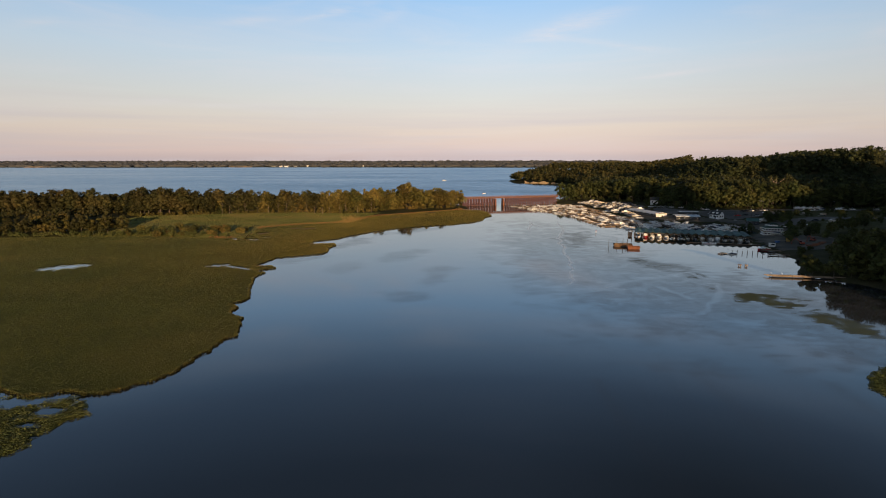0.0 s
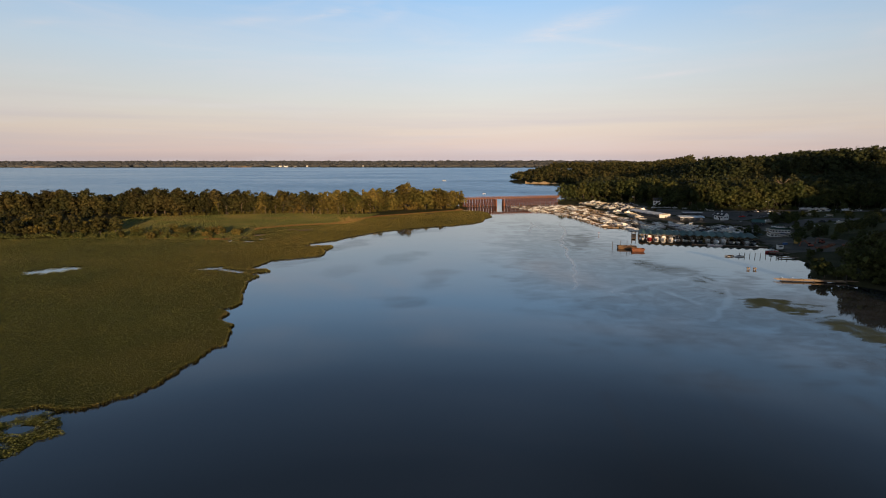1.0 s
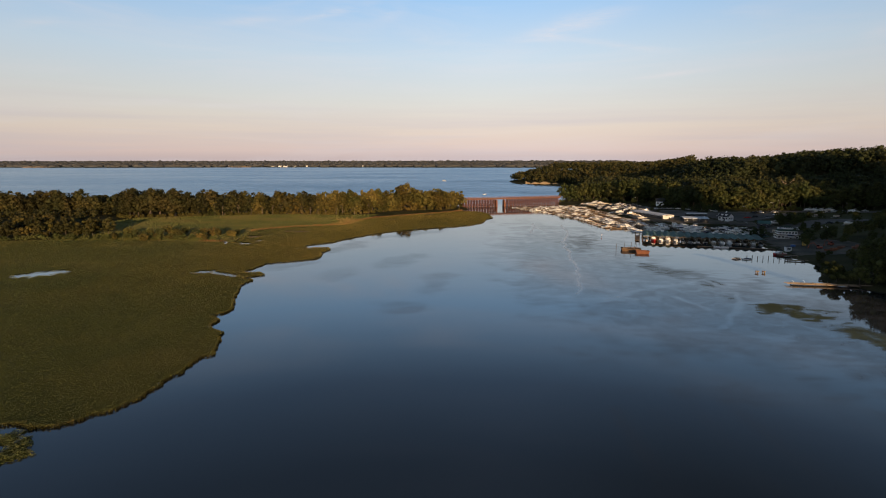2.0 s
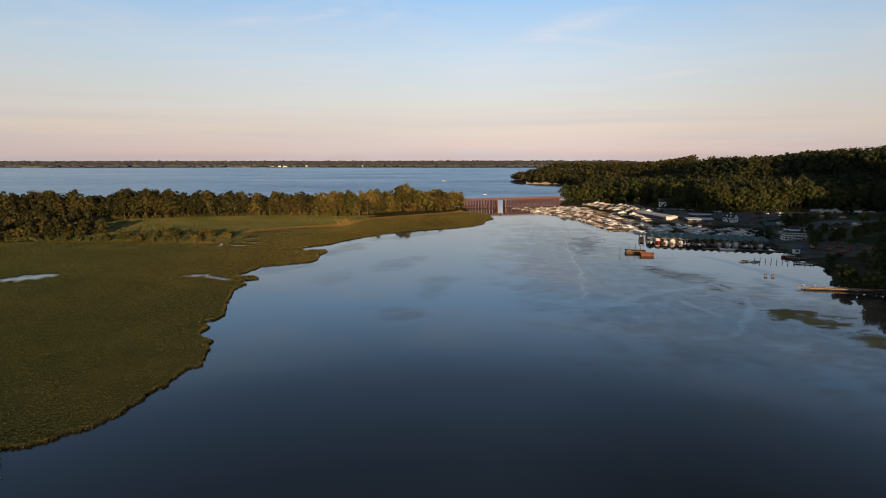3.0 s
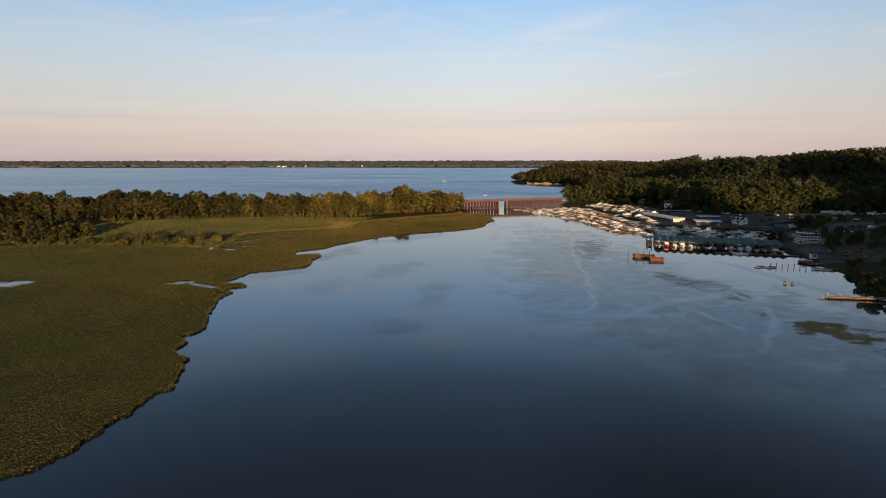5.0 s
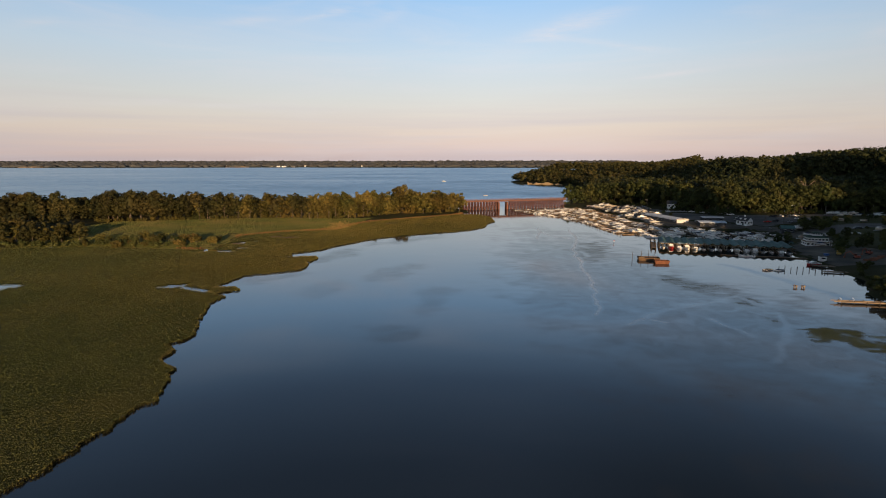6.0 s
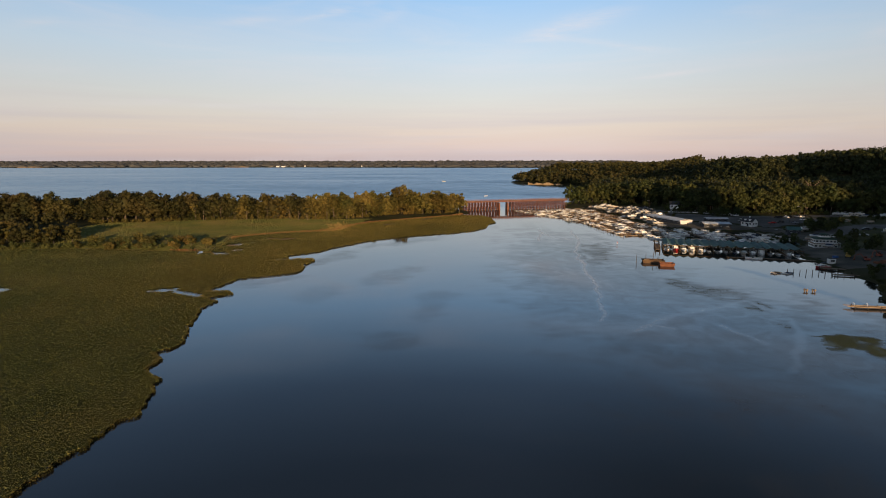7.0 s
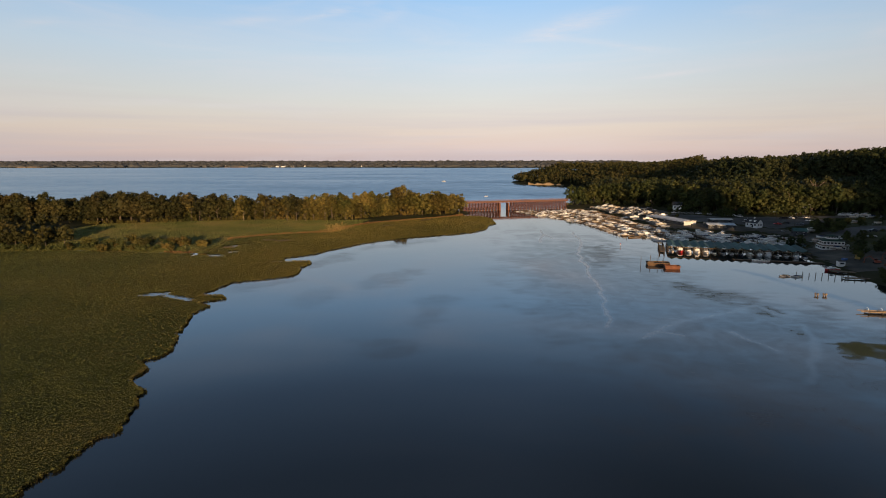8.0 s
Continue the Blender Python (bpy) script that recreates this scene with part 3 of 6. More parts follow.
def marsh_in(x, y):
    """How far inside the plant bed a place lies, with ragged edges and ponds."""
    d = inside_by(x, y, MARSH) + 0.7 * mottling(x, y, 3.5, 1) + 0.6 * mottling(x, y, 1.1, 4)
    for px, py, a, b, r in PONDS:
        u, v = (x - px) * math.cos(r) + (y - py) * math.sin(r), -(x - px) * math.sin(r) + (y - py) * math.cos(r)
        d = np.minimum(d, (np.hypot(u / a, v / b) - 1 + 0.35 * wobble(x, y, 2.2, 6)) * 3)
    return d


bed = sheet("marsh_bed", mx, my, 0.06, M_MARSH, marsh_in(cx, cy) > 0.45)
tagged(new("marsh_bed", bed), "low olive green marsh plants rising from shallow water", "marsh", kind="stuff")


def leaves(name, xs, ys, zs, size, mat, tilt=0.8, label="", category="leaves"):
    """Many small folded leaves, one object."""
    k = len(xs)
    spin = rng.uniform(0, math.tau, k)
    n = np.stack([rng.normal(0, tilt, k), rng.normal(0, tilt, k), np.ones(k)], -1)
    n /= np.linalg.norm(n, axis=1)[:, None]
    u = np.stack([np.cos(spin), np.sin(spin), np.zeros(k)], -1)
    u -= n * (u * n).sum(1)[:, None]
    w = np.cross(n, u)
    c, s = np.stack([xs, ys, zs], -1), (size * rng.uniform(0.6, 1.3, k))[:, None]
    verts = np.stack([c - u * s, c - w * s * 0.6 + u * s * 0.2, c + u * s, c + w * s * 0.6 + u * s * 0.1], 1).reshape(-1, 3)
    faces = np.arange(4 * k).reshape(-1, 4)
    return tagged(new(name, mesh_np(name, verts, faces, mat)), label, category, kind="stuff")


def scatter(x0, x1, y0, y1, per_m2, inside):
    """Places in an even but irregular stand."""
    step = per_m2 ** -0.5
    gx, gy = np.meshgrid(np.arange(x0, x1, step), np.arange(y0, y1, step))
    x, y = gx.ravel() + rng.uniform(-0.48, 0.48, gx.size) * step, gy.ravel() + rng.uniform(-0.48, 0.48, gx.size) * step
    d = inside(x, y)
    ok = d > 0
    return x[ok], y[ok], d[ok]


LX, LY, LZ, LS = [], [], [], []
RX, RY, RZ, RS = [], [], [], []
for x0, x1, y0, y1, per, size in ((-170, -50, 70, 150, 28.0, 0.125), (-190, -50, 150, 180, 20.0, 0.145), (-260, -50, 180, 280, 12.0, 0.165), (-340, 40, 280, 400, 6.0, 0.23), (-140, 40, 400, 520, 4.0, 0.28)):
    x, y, d = scatter(x0, x1, y0, y1, per, marsh_in)
    seen = x > 8 - 0.9 * y                      # nothing grows past what the creek's mouth shows
    x, y, d = x[seen], y[seen], d[seen]
    LX.append(x), LY.append(y), LS.append(np.full(len(x), size))
    LZ.append(0.08 + 0.5 * np.clip(d / 0.35, 0.2, 1) * rng.uniform(0.3, 1.1, len(x)))
for x0, x1, y0, y1, per, size in ((-140, -50, 95, 180, 35.0, 0.13), (-100, -50, 180, 350, 14.0, 0.2), (-60, 40, 330, 515, 9.0, 0.25)):
    x, y, d = scatter(x0, x1, y0, y1, per, lambda u, v: np.where(np.abs(inside_by(u, v, MARSH)) < 5, marsh_in(u, v), -1))
    rim = d < 0.8
    RX.append(x[rim]), RY.append(y[rim]), RS.append(np.full(rim.sum(), size * 1.15))
    RZ.append(rng.uniform(0.12, 0.7, rim.sum()))
# Dark stems along the rim draw the shade line beneath its plants.
TX, TY = [], []
for x0, x1, y0, y1, per in ((-140, -50, 95, 200, 30.0), (-100, -50, 200, 350, 18.0), (-60, 40, 330, 515, 10.0)):
    x, y, d = scatter(x0, x1, y0, y1, per, lambda u, v: np.where(np.abs(inside_by(u, v, MARSH)) < 4, marsh_in(u, v), -1))
    TX.append(x[d < 0.45]), TY.append(y[d < 0.45])
TX, TY = np.concatenate(TX), np.concatenate(TY)
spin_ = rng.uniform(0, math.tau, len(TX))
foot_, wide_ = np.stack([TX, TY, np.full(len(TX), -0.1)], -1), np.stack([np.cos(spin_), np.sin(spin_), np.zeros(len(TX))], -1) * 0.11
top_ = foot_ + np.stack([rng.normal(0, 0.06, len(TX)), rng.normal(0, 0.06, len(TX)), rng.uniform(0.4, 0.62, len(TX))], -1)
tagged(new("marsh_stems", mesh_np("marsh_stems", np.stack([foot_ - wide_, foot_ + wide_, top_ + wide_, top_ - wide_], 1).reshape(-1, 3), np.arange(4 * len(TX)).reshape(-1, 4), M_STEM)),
       "dark stems added to draw the shade under the marsh edge plants", "marsh plants", kind="stuff")
leaves("marsh_rim_plants", np.concatenate(RX), np.concatenate(RY), np.concatenate(RZ), np.concatenate(RS), M_RIM, tilt=2.2,
       label="taller golden green plants along the marsh edge", category="marsh plants")
LX, LY, LZ, LS = (np.concatenate(a) for a in (LX, LY, LZ, LS))
# With distance more leaves take the colour with sunlight put in.
sun_toned = rng.uniform(0, 1, len(LX)) < smooth_step(165, 320, LY + 0.25 * (LX + 80) + 25 * mottling(LX, LY, 60, 3)) * (0.12 + 0.88 * smooth_step(-160, -70, LX + 0.3 * (300 - LY)))
leaves("marsh_plants", LX[~sun_toned], LY[~sun_toned], LZ[~sun_toned], LS[~sun_toned], M_LILY, tilt=0.85, label="dense bed of broad-leaved olive green water plants", category="marsh plants")
leaves("ripe_marsh_plants", LX[sun_toned], LY[sun_toned], LZ[sun_toned] * 1.25, LS[sun_toned], M_SUNTONED, tilt=1.15, label="dense golden olive marsh plants, stronger far sunlight put into their colour", category="marsh plants")


# ---- trees ----
def ico(level):
    bm = bmesh.new()
    bmesh.ops.create_icosphere(bm, subdivisions=level, radius=1.0)
    v = np.array([p.co[:] for p in bm.verts])
    f = np.array([[p.index for p in q.verts] for q in bm.faces])
    bm.free()
    return v, f


ICO1, ICO2 = ico(1), ico(2)


def crown_arrays(r, height_, width, lobes, cards, card, low=0.3, core=ICO2):
    """Triangles of a crown: billowing lobes over an uneven dome, each a lumpy core under loose sprays of leaves."""
    V, F, k = [], [], 0
    half = width / 2
    mid = height_ * (low + 0.45 * (1 - low))
    tall = (height_ - mid - 0.3 * half) / 0.66
    lean = r.normal(0, 0.12 * half, 2)
    inner = core[0] * (0.9 + 0.12 * r.standard_normal((len(core[0]), 1))) * [half * 0.48, half * 0.48, tall * 0.48] + [0, 0, mid]
    V.append(inner), F.append(core[1] + k)
    k += len(inner)
    for i in range(lobes):
        s = 1 - 1.8 * (i + 0.4) / lobes
        a = i * 2.39996 + r.uniform(-0.45, 0.45)
        reach = half * math.sqrt(max(0.0, 1 - s * s)) * r.uniform(0.45, 0.95)
        c = np.array([reach * math.cos(a) + lean[0] * s, reach * math.sin(a) + lean[1] * s, mid + tall * 0.66 * s * r.uniform(0.82, 1.08)])
        rad = half * r.uniform(0.2, 0.44)
        sq = np.array([rad, rad, rad * r.uniform(0.68, 0.9)])
        v = core[0] * (0.62 + 0.13 * r.standard_normal((len(core[0]), 1))) * sq + c
        V.append(v), F.append(core[1] + k)
        k += len(v)
        n = r.standard_normal((cards, 3))
        n[:, 2] += 0.3
        n /= np.linalg.norm(n, axis=1)[:, None]
        p = c + n * sq * r.uniform(0.78, 1.17, (cards, 1))
        t = np.cross(n + 0.5 * r.standard_normal((cards, 3)), r.standard_normal((cards, 3)))
        t /= np.linalg.norm(t, axis=1)[:, None]
        b = np.cross(n, t) + 0.3 * n * r.standard_normal((cards, 1))
        z = card * r.uniform(0.6, 1.4, (cards, 1))
        q = np.stack([p - t * z, p + b * z * 0.7 - t * z * 0.1, p + t * z, p - b * z * 0.7], 1).reshape(-1, 3)
        idx = np.arange(cards)[:, None] * 4 + k
        V.append(q), F.append(np.concatenate([idx + [0, 1, 2], idx + [0, 2, 3]]))
        k += len(q)
    return np.concatenate(V), np.concatenate(F)


def trunk_geo(r, height_, width, limbs=5, bare=0.4):
    g = Geo()
    p, rad = Vector((0, 0, -0.6)), height_ * 0.018
    pts = [p]
    for i in range(4):
        q = p + Vector((r.uniform(-0.3, 0.3), r.uniform(-0.3, 0.3), height_ * 0.2))
        g.rod(p, q, rad, rad * 0.78)
        p, rad = q, rad * 0.78
        pts.append(p)
    for i in range(limbs):
        a = math.tau * i / limbs + r.uniform(-0.4, 0.4)
        base = pts[2].lerp(pts[4], r.uniform(0, 0.9))
        mid = base + Vector((math.cos(a), math.sin(a), 0.9)) * width * 0.18
        g.rod(base, mid, rad * 0.8, rad * 0.5, 5)
        g.rod(mid, mid + Vector((math.cos(a + 0.3), math.sin(a + 0.3), 0.6)) * width * 0.17, rad * 0.5, rad * 0.15, 5)
    return g


def tree_proto(seed, height_, width, low, lobes=22, cards=44, name="tree", mat=M_LEAF):
    r = np.random.default_rng(seed)
    root = new(name)
    part("trunk", trunk_geo(r, height_, width), M_BARK, root)
    v, f = crown_arrays(r, height_, width, lobes, cards, 0.6, low, ICO1)
    part("crown", mesh_np("crown", v, f, mat), None, root)
    root.location = (0, 0, -100)
    return root


TREES = [tree_proto(11, 20, 13, 0.06), tree_proto(12, 21, 12, 0.12), tree_proto(13, 17, 14, 0.04), tree_proto(14, 22, 12, 0.15), tree_proto(15, 19, 15, 0.05)]
ISLE_FORMS = ((31, 20, 14, 0.03), (32, 22, 12, 0.12), (33, 18, 14, 0.02), (34, 22, 15, 0.05), (35, 16, 11, 0.02))
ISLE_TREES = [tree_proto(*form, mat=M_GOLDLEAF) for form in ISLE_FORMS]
DIM_TREES = [tree_proto(*form, mat=M_DIMLEAF) for form in ISLE_FORMS]
GOLD_SHRUBS = [tree_proto(23, 9, 8, 0.12, 8, 60, "shrub", M_GOLDLEAF), tree_proto(24, 5, 6, 0.1, 6, 60, "shrub", M_GOLDLEAF), tree_proto(25, 13, 9, 0.2, 10, 60, "shrub", M_GOLDLEAF)]
BELT_TREES = [tree_proto(26, 9, 8, 0.05, 12, 50, "shrub", M_DIMLEAF), tree_proto(27, 13, 9, 0.08, 16, 50, "shrub", M_DIMLEAF), tree_proto(28, 12, 8, 0.06, 16, 50, "shrub", M_DIMLEAF)]
SHRUBS = [tree_proto(21, 9, 8, 0.12, 8, 60, "shrub"), tree_proto(22, 5, 6, 0.1, 6, 60, "shrub")]


def plant(proto, x, y, scale, label, group):
    z = float(height(np.array([x]), np.array([y]))[0])
    ob = copy_thing(proto, pose(x, y, z - 0.1, 0, 0, float(rng.uniform(0, 360))))
    ob.scale = (scale * float(rng.uniform(0.85, 1.15)), scale * float(rng.uniform(0.85, 1.15)), scale)
    return tagged(ob, label, "shrub" if proto in SHRUBS + GOLD_SHRUBS + BELT_TREES else "tree", group)


def along(poly, step):
    """Places every step metres along an open line."""
    out, left = [], 0.0
    for (x1, y1), (x2, y2) in zip(poly, poly[1:]):
        L = math.hypot(x2 - x1, y2 - y1)
        while left < L:
            out.append((x1 + (x2 - x1) * left / L, y1 + (y2 - y1) * left / L))
            left += step
        left -= L
    return out


deep = []
for row in range(7):
    for x, y in along([(-440, 428), (-345, 440), (-266, 456), (-252, 430), (-166, 456), (-93, 466), (-46, 507), (6, 524)], 6.8):
        x, y = x + float(rng.uniform(-3, 3)) + 2 * row, y + row * 8.5 + float(rng.uniform(-3.5, 3.5))
        if inside_by(x, y, LAND_LEFT) < 3:
            continue
        if row < 2:
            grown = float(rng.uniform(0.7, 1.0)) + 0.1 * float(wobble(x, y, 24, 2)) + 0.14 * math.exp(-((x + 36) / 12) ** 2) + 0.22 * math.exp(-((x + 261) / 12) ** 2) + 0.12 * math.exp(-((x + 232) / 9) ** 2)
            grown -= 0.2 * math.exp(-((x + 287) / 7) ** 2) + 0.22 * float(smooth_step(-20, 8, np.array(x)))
            # Dim leaves to the west, gold to the east: lighting carried by colour.
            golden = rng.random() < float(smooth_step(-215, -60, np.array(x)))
            plant((ISLE_TREES if golden else DIM_TREES)[int(rng.integers(5))], x, y, grown,
                  "tall riverside tree with sunlight put into its gold leaves" if golden else "tall riverside tree with shade put into its dull leaves", "trees of the island wood")
        else:
            deep.append((x, y))
for x, y in along([(-350, 330), (-275, 338), (-214, 345)], 5.6):
    for k in range(3):
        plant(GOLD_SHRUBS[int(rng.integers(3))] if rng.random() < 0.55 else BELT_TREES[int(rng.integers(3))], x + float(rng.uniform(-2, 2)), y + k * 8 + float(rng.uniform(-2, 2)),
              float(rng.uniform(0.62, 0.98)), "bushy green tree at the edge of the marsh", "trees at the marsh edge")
for i in range(64):
    x = float(rng.uniform(-205, -130))
    y = float(rng.uniform(334, 350 + 12 * rng.random()))
    plant((GOLD_SHRUBS if rng.random() < 0.85 else SHRUBS)[int(rng.integers(2))], x, y, float(rng.uniform(0.3, 0.7)), "low olive shrub at the edge of the marsh", "shrubs at the marsh edge")


def snag(x, y, tall, seed):
    """A bare pale trunk with a few broken limbs."""
    r = np.random.default_rng(seed)
    g, top = Geo(), Vector((r.uniform(-0.6, 0.6), r.uniform(-0.6, 0.6), tall))
    g.rod((0, 0, -0.6), top * 0.5, 0.2, 0.14, 6).rod(top * 0.5, top, 0.14, 0.05, 6)
    ob = tagged(new("bare_trunk"), "pale bare tree trunk at the edge of the wood", "tree", "bare trunks in the island wood")
    part("trunk", g, M_SNAG, ob)
    for i in range(3):
        a, low_ = r.uniform(0, math.tau), top * r.uniform(0.5, 0.85)
        tip = low_ + Vector((math.cos(a) * 1.8, math.sin(a) * 1.8, r.uniform(0.8, 2.2)))
        part("limb", Geo().rod(low_, tip, 0.1, 0.03, 5), M_SNAG, ob)
    ob.location = (x, y, float(height(np.array([x]), np.array([y]))[0]))


SNAGS = along([(-190, 448), (-166, 453), (-93, 463), (-70, 482)], 7.5)
for i, (x, y) in enumerate(SNAGS):
    snag(x + float(rng.uniform(-3, 3)), y - 3.2 + float(rng.uniform(-1, 1)), float(rng.uniform(5, 11)), 100 + i)


def forest(name, places, protos, label, mat=M_LEAF, size=1.0, spread=(0.75, 1.12)):
    """One object of many merged trees."""
    V, F, k = [], [], 0
    zs = height(places[:, 0], places[:, 1])
    for (x, y), z in zip(places, zs):
        v, f = protos[int(rng.integers(len(protos)))]
        a, s = rng.uniform(0, math.tau), size * rng.uniform(*spread)
        ca, sa = math.cos(a) * s, math.sin(a) * s
        w = np.stack([v[:, 0] * ca - v[:, 1] * sa + x, v[:, 0] * sa + v[:, 1] * ca + y, v[:, 2] * s * rng.uniform(0.88, 1.05) + z], -1)
        V.append(w), F.append(f + k)
        k += len(w)
    return tagged(new(name, mesh_np(name, np.concatenate(V), np.concatenate(F), mat)), label, "forest", kind="stuff")


def wood_places(x0, x1, y0, y1, step, poly, lo, hi=1e9):
    x, y = np.meshgrid(np.arange(x0, x1, step), np.arange(y0, y1, step))
    x, y = x.ravel() + rng.uniform(-0.4, 0.4, x.size) * step, y.ravel() + rng.uniform(-0.4, 0.4, x.size) * step
    d = inside_by(x, y, poly)
    ok = (d > lo) & (d < hi)
    return np.stack([x[ok], y[ok]], -1)


r_ = np.random.default_rng(31)
MID = [crown_arrays(r_, 18, 15, 12, 14, 0.88, 0.1, ICO1) for i in range(7)]
MID_SMALL = [crown_arrays(r_, 18, 12, 7, 18, 0.85, 0.1, ICO1) for i in range(5)]
COARSE = [crown_arrays(r_, 18, 13, 6, 5, 1.5, 0.1, ICO1) for i in range(5)]
PLAIN = [crown_arrays(r_, 18, 20, 5, 6, 2.0, 0.05, ICO1) for i in range(4)]
under = np.array([(x + float(rng.uniform(-2, 2)), y - 3.5 + float(rng.uniform(-2.5, 2))) for x, y in along([(-440, 428), (-345, 440), (-266, 456), (-252, 430), (-166, 456), (-93, 466), (-46, 507), (6, 524)], 2.6)])
forest("undergrowth", under, [crown_arrays(r_, 6, 6, 7, 26, 0.42, 0.0, ICO1) for i in range(5)], "dense low undergrowth along the foot of the wood", M_GOLDLEAF, 0.6)
edge_brush = np.array([(x + float(rng.uniform(-3, 3)), y + float(rng.uniform(-2, 2))) for x, y in along([(-360, 326), (-275, 333), (-200, 342), (-150, 338)], 1.8)])
forest("edge_brush", edge_brush, [crown_arrays(r_, 5, 5.5, 6, 30, 0.35, 0.0, ICO1) for i in range(5)], "bright green brush where the trees meet the marsh", M_LEAF, 0.7)
deep = np.array(deep)
west = deep[:, 0] < -120
forest("island_wood", deep[~west], MID_SMALL, "dense wood behind the front trees, sunlight put into its gold", M_GOLDLEAF, 0.95)
hollow = np.array([(x + float(rng.uniform(-4, 4)), y + float(rng.uniform(-4, 4))) for x in range(-420, -250, 10) for y in range(362, 436, 12)])
forest("hollow_wood", hollow, MID_SMALL, "wood in a hollow behind the marsh, its shade put into the leaves", M_DIMLEAF, 0.5)
forest("oak_wood", deep[west], MID_SMALL, "dense wood behind the front trees, shade put into its green", M_DIMLEAF, 0.95)
near_hill = wood_places(100, 470, 430, 720, 8.6, HILL, 9)
near_hill = near_hill[near_hill[:, 0] < near_hill[:, 1] * 0.72 + 20]
forest("hill_forest", near_hill, MID, "dense hillside forest above the marina, shade put into its green", M_HILLLEAF, spread=(0.66, 1.2))
far_hill = wood_places(105, 560, 720, 1300, 11.2, HILL, -1)
far_hill = far_hill[far_hill[:, 0] < far_hill[:, 1] * np.where(far_hill[:, 1] < 830, 0.68, 0.42)]
forest("headland_forest", far_hill, COARSE, "dense forest on a headland in the river", M_DIMLEAF)
# Coarse trees, mostly out of view, added for the shade they cast.
shade_hill = wood_places(180, 560, -60, 460, 14.0, HILL, 1)
forest("ridge_forest", shade_hill, PLAIN, "forest added on the mostly unseen ridge to shade the creek side", M_HILLLEAF)
for x, y in along([(120, 617), (156, 600), (191, 545), (206, 490), (245, 480), (330, 476), (368, 466)], 8.0):
    for k in range(2):
        plant(TREES[int(rng.integers(5))], x + float(rng.uniform(-2, 2)) + k * 3, y + 8 * k + float(rng.uniform(-2, 2)), float(rng.uniform(0.85, 1.1)),
              "tall tree at the foot of the wooded hill", "trees at the hill's foot")
for x, y in along([(163, 232), (166, 224), (170, 212), (176, 200)], 6.0):
    for k in range(3):
        plant(TREES[int(rng.integers(5))], x + 7 * k + float(rng.uniform(-1, 2)), y + 4 * k + float(rng.uniform(-2, 2)), float(rng.uniform(0.65, 0.95)),
              "dark tree on the creek bank beside the pier", "trees on the creek bank")

for x, y in along([(153, 236), (151, 229), (157, 221), (163, 212), (166, 196)], 3.2):
    plant(SHRUBS[int(rng.integers(2))], x + 1.5 + float(rng.uniform(-1, 1)), y + float(rng.uniform(-1, 2)), float(rng.uniform(0.5, 0.95)), "dark shrub overhanging the creek bank", "shrubs on the creek bank")

for x, y in along([(185, 286), (176, 280), (169, 268), (164, 256), (156, 245), (152, 238)], 2.6):
    plant(SHRUBS[int(rng.integers(2))], x + float(rng.uniform(-0.5, 2.5)), y + float(rng.uniform(-1.5, 1.5)), float(rng.uniform(0.2, 0.45)), "dark shrub overhanging the creek bank", "shrubs on the creek bank")
# Trees past the view's edge, placed to shade the bank and slips.
for x, y in along([(172, 198), (173, 168), (179, 135)], 6.5):
    plant(TREES[int(rng.integers(5))], x + 3 + float(rng.uniform(0, 4)), y, float(rng.uniform(0.72, 0.85)), "dark tree on the creek bank beside the pier", "trees on the creek bank")
# Lower trees at the view's edge, added to shade the bank shrubs.
for x, y in along([(165, 186), (167, 164), (170, 140)], 5.5):
    plant(TREES[2], x, y, float(rng.uniform(0.75, 0.85)), "dark tree on the creek bank beside the pier", "trees on the creek bank")
for x, y, k in ((167, 228, 0.86), (170, 231, 0.78), (180, 236, 0.9)):
    plant(TREES[0], x, y, k, "tall tree on the creek bank with a sunlit top", "trees on the creek bank")
# Tall trees out of view, added to shade the boats behind the slips.
for x, y in along([(189, 196), (212, 190)], 4.0):
    plant(TREES[3], x, y, float(rng.uniform(1.2, 1.32)), "tall unseen tree added above the creek to shade the marina", "trees on the creek bank")
for x, y in along([(114, 600), (122, 604), (150, 590), (184, 538), (200, 484), (240, 473), (330, 468)], 5.0):
    plant(SHRUBS[int(rng.integers(2))], x + float(rng.uniform(-1.5, 1.5)), y + float(rng.uniform(-1.5, 1.5)), float(rng.uniform(0.4, 0.8)), "dark shrub at the foot of the wooded hill", "shrubs at the hill's foot")

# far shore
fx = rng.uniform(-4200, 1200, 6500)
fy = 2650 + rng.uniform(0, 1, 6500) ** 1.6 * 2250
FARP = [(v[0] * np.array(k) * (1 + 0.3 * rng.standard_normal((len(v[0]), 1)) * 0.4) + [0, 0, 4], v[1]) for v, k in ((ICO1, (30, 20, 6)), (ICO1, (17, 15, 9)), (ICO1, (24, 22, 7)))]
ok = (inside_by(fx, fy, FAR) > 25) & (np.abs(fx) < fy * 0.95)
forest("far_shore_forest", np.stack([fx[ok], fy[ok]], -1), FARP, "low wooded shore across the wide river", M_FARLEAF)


# ---- more materials ----
M_WHITE = material("white_paint", [(0.72, 0.70, 0.67), (0.82, 0.81, 0.79)], 0.4, 0.45, fine=3, bump=0.05, per_object=0.12)
M_GEL = material("white_gelcoat", [(0.82, 0.81, 0.79), (0.9, 0.89, 0.87)], 0.5, 0.25, fine=3, bump=0.02, per_object=0.22)
M_DECK = material("sun_faded_deck", [(0.6, 0.57, 0.52), (0.76, 0.73, 0.68)], 0.7, 0.6, fine=3, bump=0.05, per_object=0.5)
